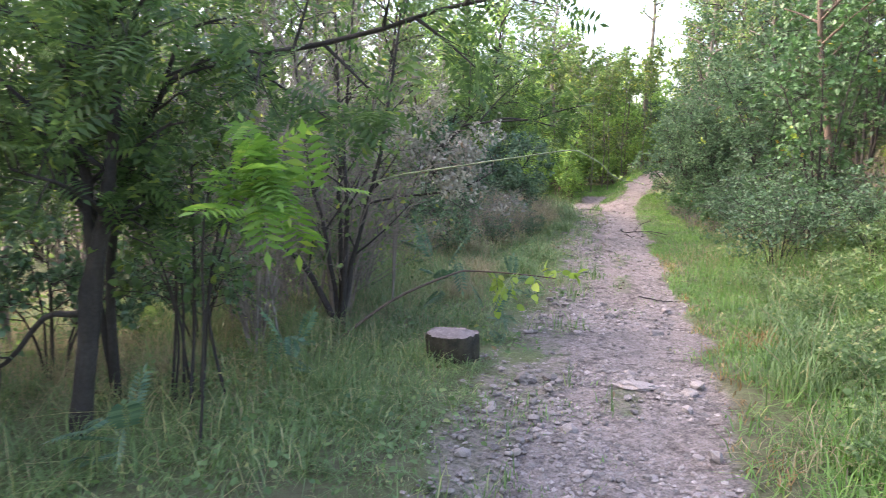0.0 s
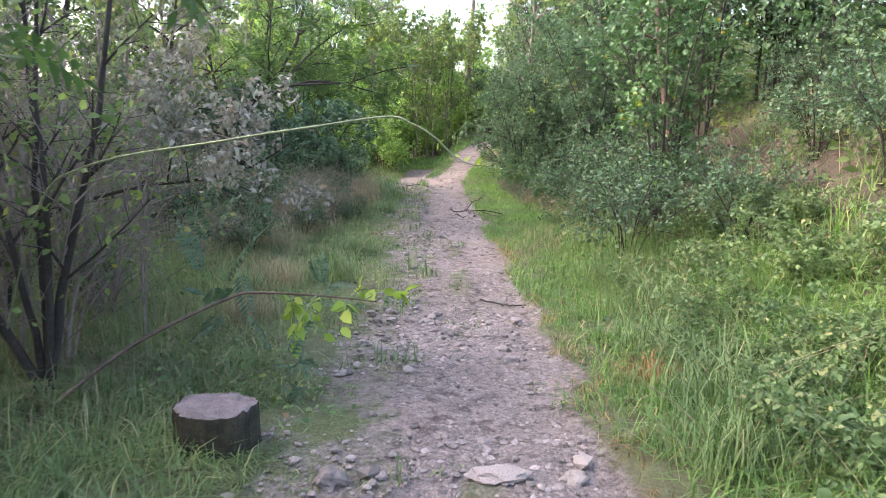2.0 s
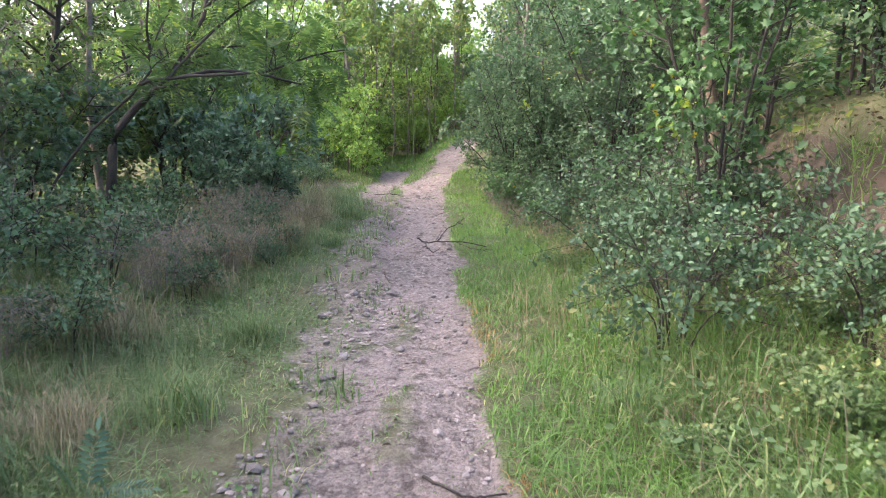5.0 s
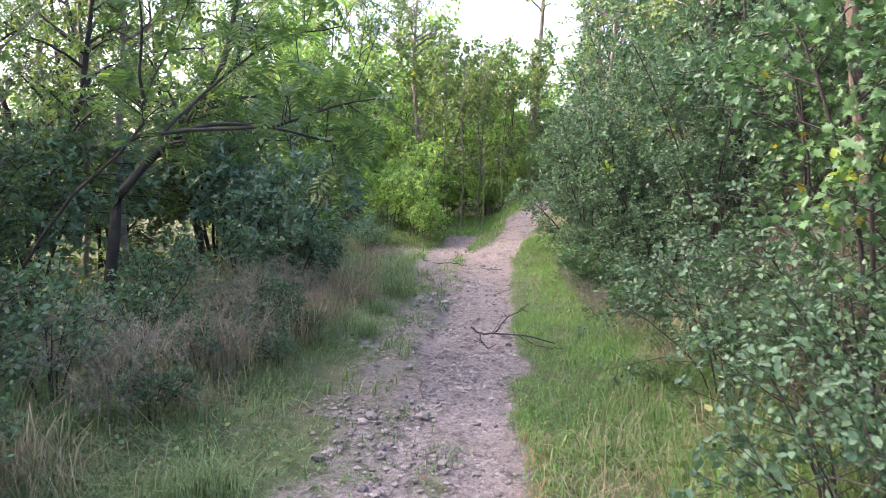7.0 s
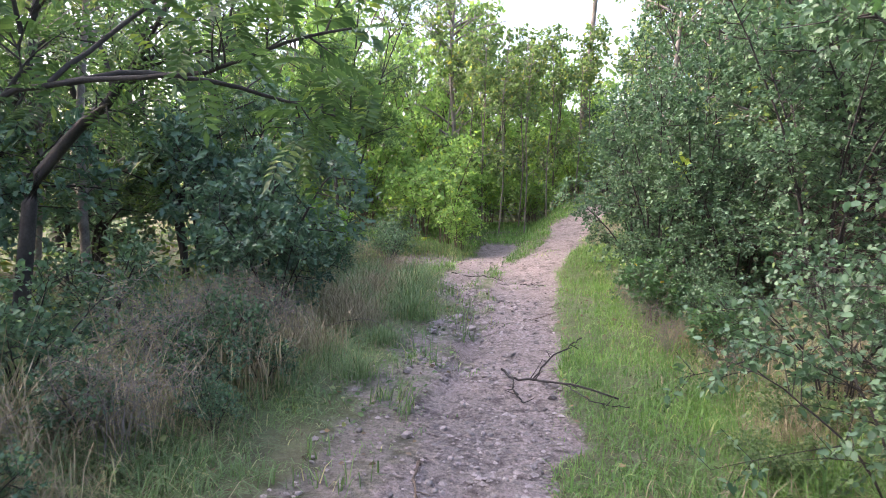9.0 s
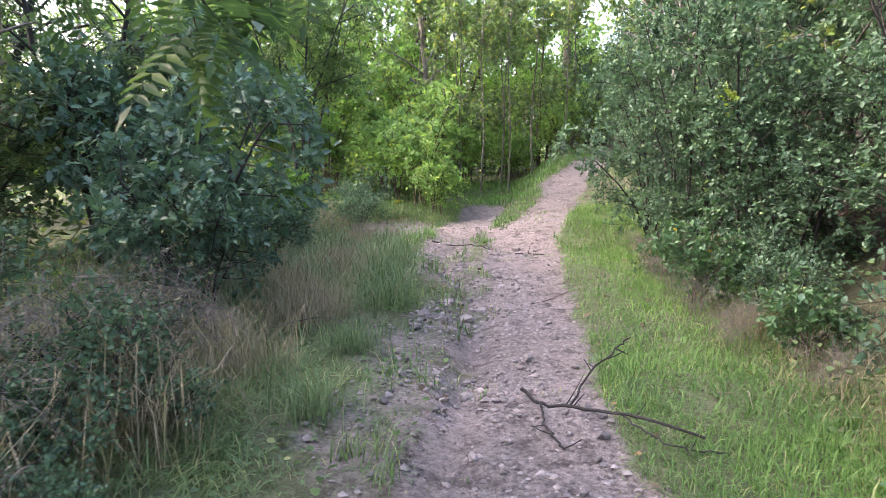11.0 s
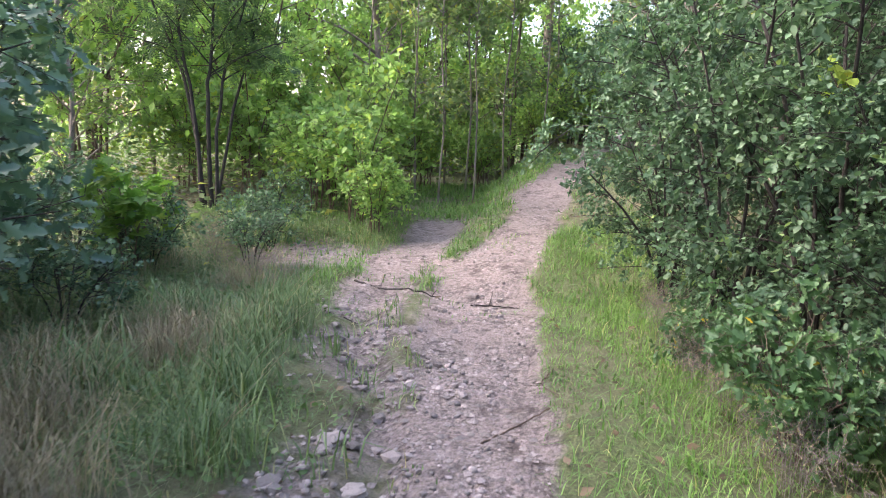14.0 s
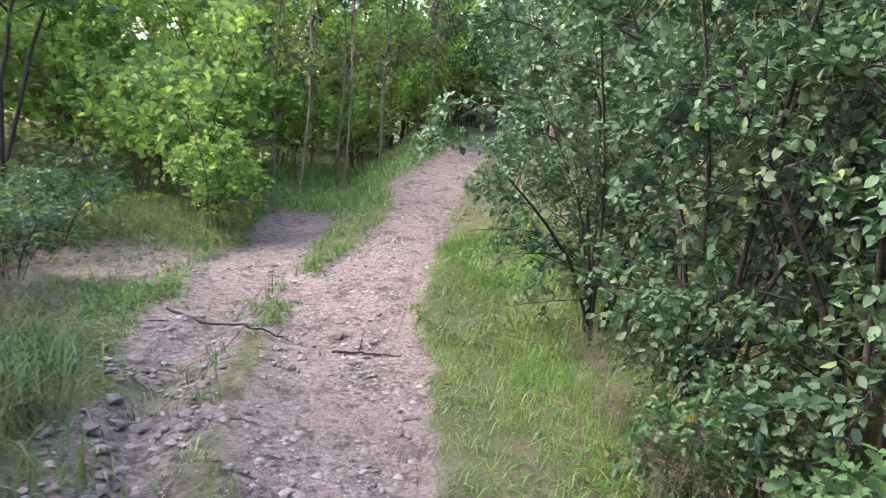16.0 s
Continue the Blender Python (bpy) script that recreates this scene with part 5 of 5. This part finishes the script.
# smaller broken stones, too many to count
base = stone_mesh(231, .6, "chip")
cv = np.array([tuple(vt.co) for vt in base.vertices])
cf = np.array([tuple(p.vertices) for p in base.polygons])
m = 2300
y = rng.uniform(2.5, 19.5, m)
left, right = edges(y)
x = left - .55 + rng.uniform(0, 1, m) ** 1.5 * (right - left + .5)
ok = rng.uniform(size=m) < (.2 + .8 * step(on_path(x, y), .15, .5)) * (.15 + .85 * step(vnoise(x, y, 1.4, 30), .35, .6)) * (on_path(x, y) > .1)
x, y = x[ok], y[ok]
m = len(x)
a, s = rng.uniform(0, 6.28, m), rng.uniform(.009, .024, m)
jit = cv[None] * rng.uniform(.6, 1.35, (m, 1, 3))
v = np.stack([x[:, None] + (jit[..., 0] * np.cos(a)[:, None] - jit[..., 1] * np.sin(a)[:, None]) * s[:, None],
              y[:, None] + (jit[..., 0] * np.sin(a)[:, None] + jit[..., 1] * np.cos(a)[:, None]) * s[:, None],
              (land(x, y) + .007 + .2 * s)[:, None] + jit[..., 2] * s[:, None]], -1)
chips = piece("broken_stones", as_mesh("broken_stones", v, [(cf[None] + (np.arange(m) * len(cv))[:, None, None]).reshape(-1, 3)], STONE), path_ob)
tagged(chips, "small broken pale stones lying loose", kind="stuff")

# the finer gravel between them
octa = np.array([(1, 0, 0), (0, 1, 0), (-1, 0, 0), (0, -1, 0), (0, 0, .6), (0, 0, -.3)], float)
octf = np.array([(0, 1, 4), (1, 2, 4), (2, 3, 4), (3, 0, 4)])
m = 16000
y = rng.uniform(2.5, 21, m)
left, right = edges(y)
x = left - .5 + rng.uniform(0, 1, m) ** 1.3 * (right - left + .5)
ok = rng.uniform(size=m) < on_path(x, y) * (.25 + .75 * step(vnoise(x, y, 1.4, 30), .35, .6))
x, y = x[ok], y[ok]
m = len(x)
s = rng.uniform(.006, .012, m) * rng.choice((1, 1.6, 2.4), m, p=(.5, .32, .18))
a = rng.uniform(0, 6.28, m)
jit = octa[None] * rng.uniform(.6, 1.3, (m, 6, 3))
rx = jit[..., 0] * np.cos(a)[:, None] - jit[..., 1] * np.sin(a)[:, None]
ry = jit[..., 0] * np.sin(a)[:, None] + jit[..., 1] * np.cos(a)[:, None]
v = np.stack([x[:, None] + rx * s[:, None], y[:, None] + ry * s[:, None], (land(x, y) + .008)[:, None] + jit[..., 2] * s[:, None]], -1)
gravel = piece("gravel", as_mesh("gravel", v, [(octf[None] + (np.arange(m) * 6)[:, None, None]).reshape(-1, 3)], STONE), path_ob)
tagged(gravel, "fine grey-pink gravel and crumbs", kind="stuff")

# ---- far woods all round, too far to tell one tree from the next ----
rng = np.random.default_rng(95)
m = 48000
a = rng.uniform(0, 2 * np.pi, m)
r = rng.uniform(17, 34, m)
x, y = -2 + r * np.sin(a), 13 + r * np.cos(a)
top = np.where(x > 3, 6.0, 4.2) + 2.2 * vnoise(x, y, .22, 31) + np.where(np.abs(a - np.pi) < 1.2, 2.0, 0) + np.where(np.abs(np.angle(np.exp(1j * (a - .02)))) < .5, -.4, 0)
h = rng.uniform(0, 1, m) ** 1.1 * top
keep = (vnoise(x + h * 1.3, y - h, .55, 32) > .36) & ((x > -1) | (y < -3) | (vnoise(x * 2 + h, y - h * 2, 1.1, 36) > .44))
x, y, h = x[keep], y[keep], h[keep]
pos = np.stack([x, y, land(x, y) + h], 1)
v, g = blades(rng, pos, rng.normal(size=pos.shape), LEAF_DIAMOND, rng.uniform(.16, .34, len(x)), .6, .8)
tagged(piece("far_woods", as_mesh("far_woods", v, g, LEAF_MIXED)), "distant green woodland thicket", "woods", kind="stuff")
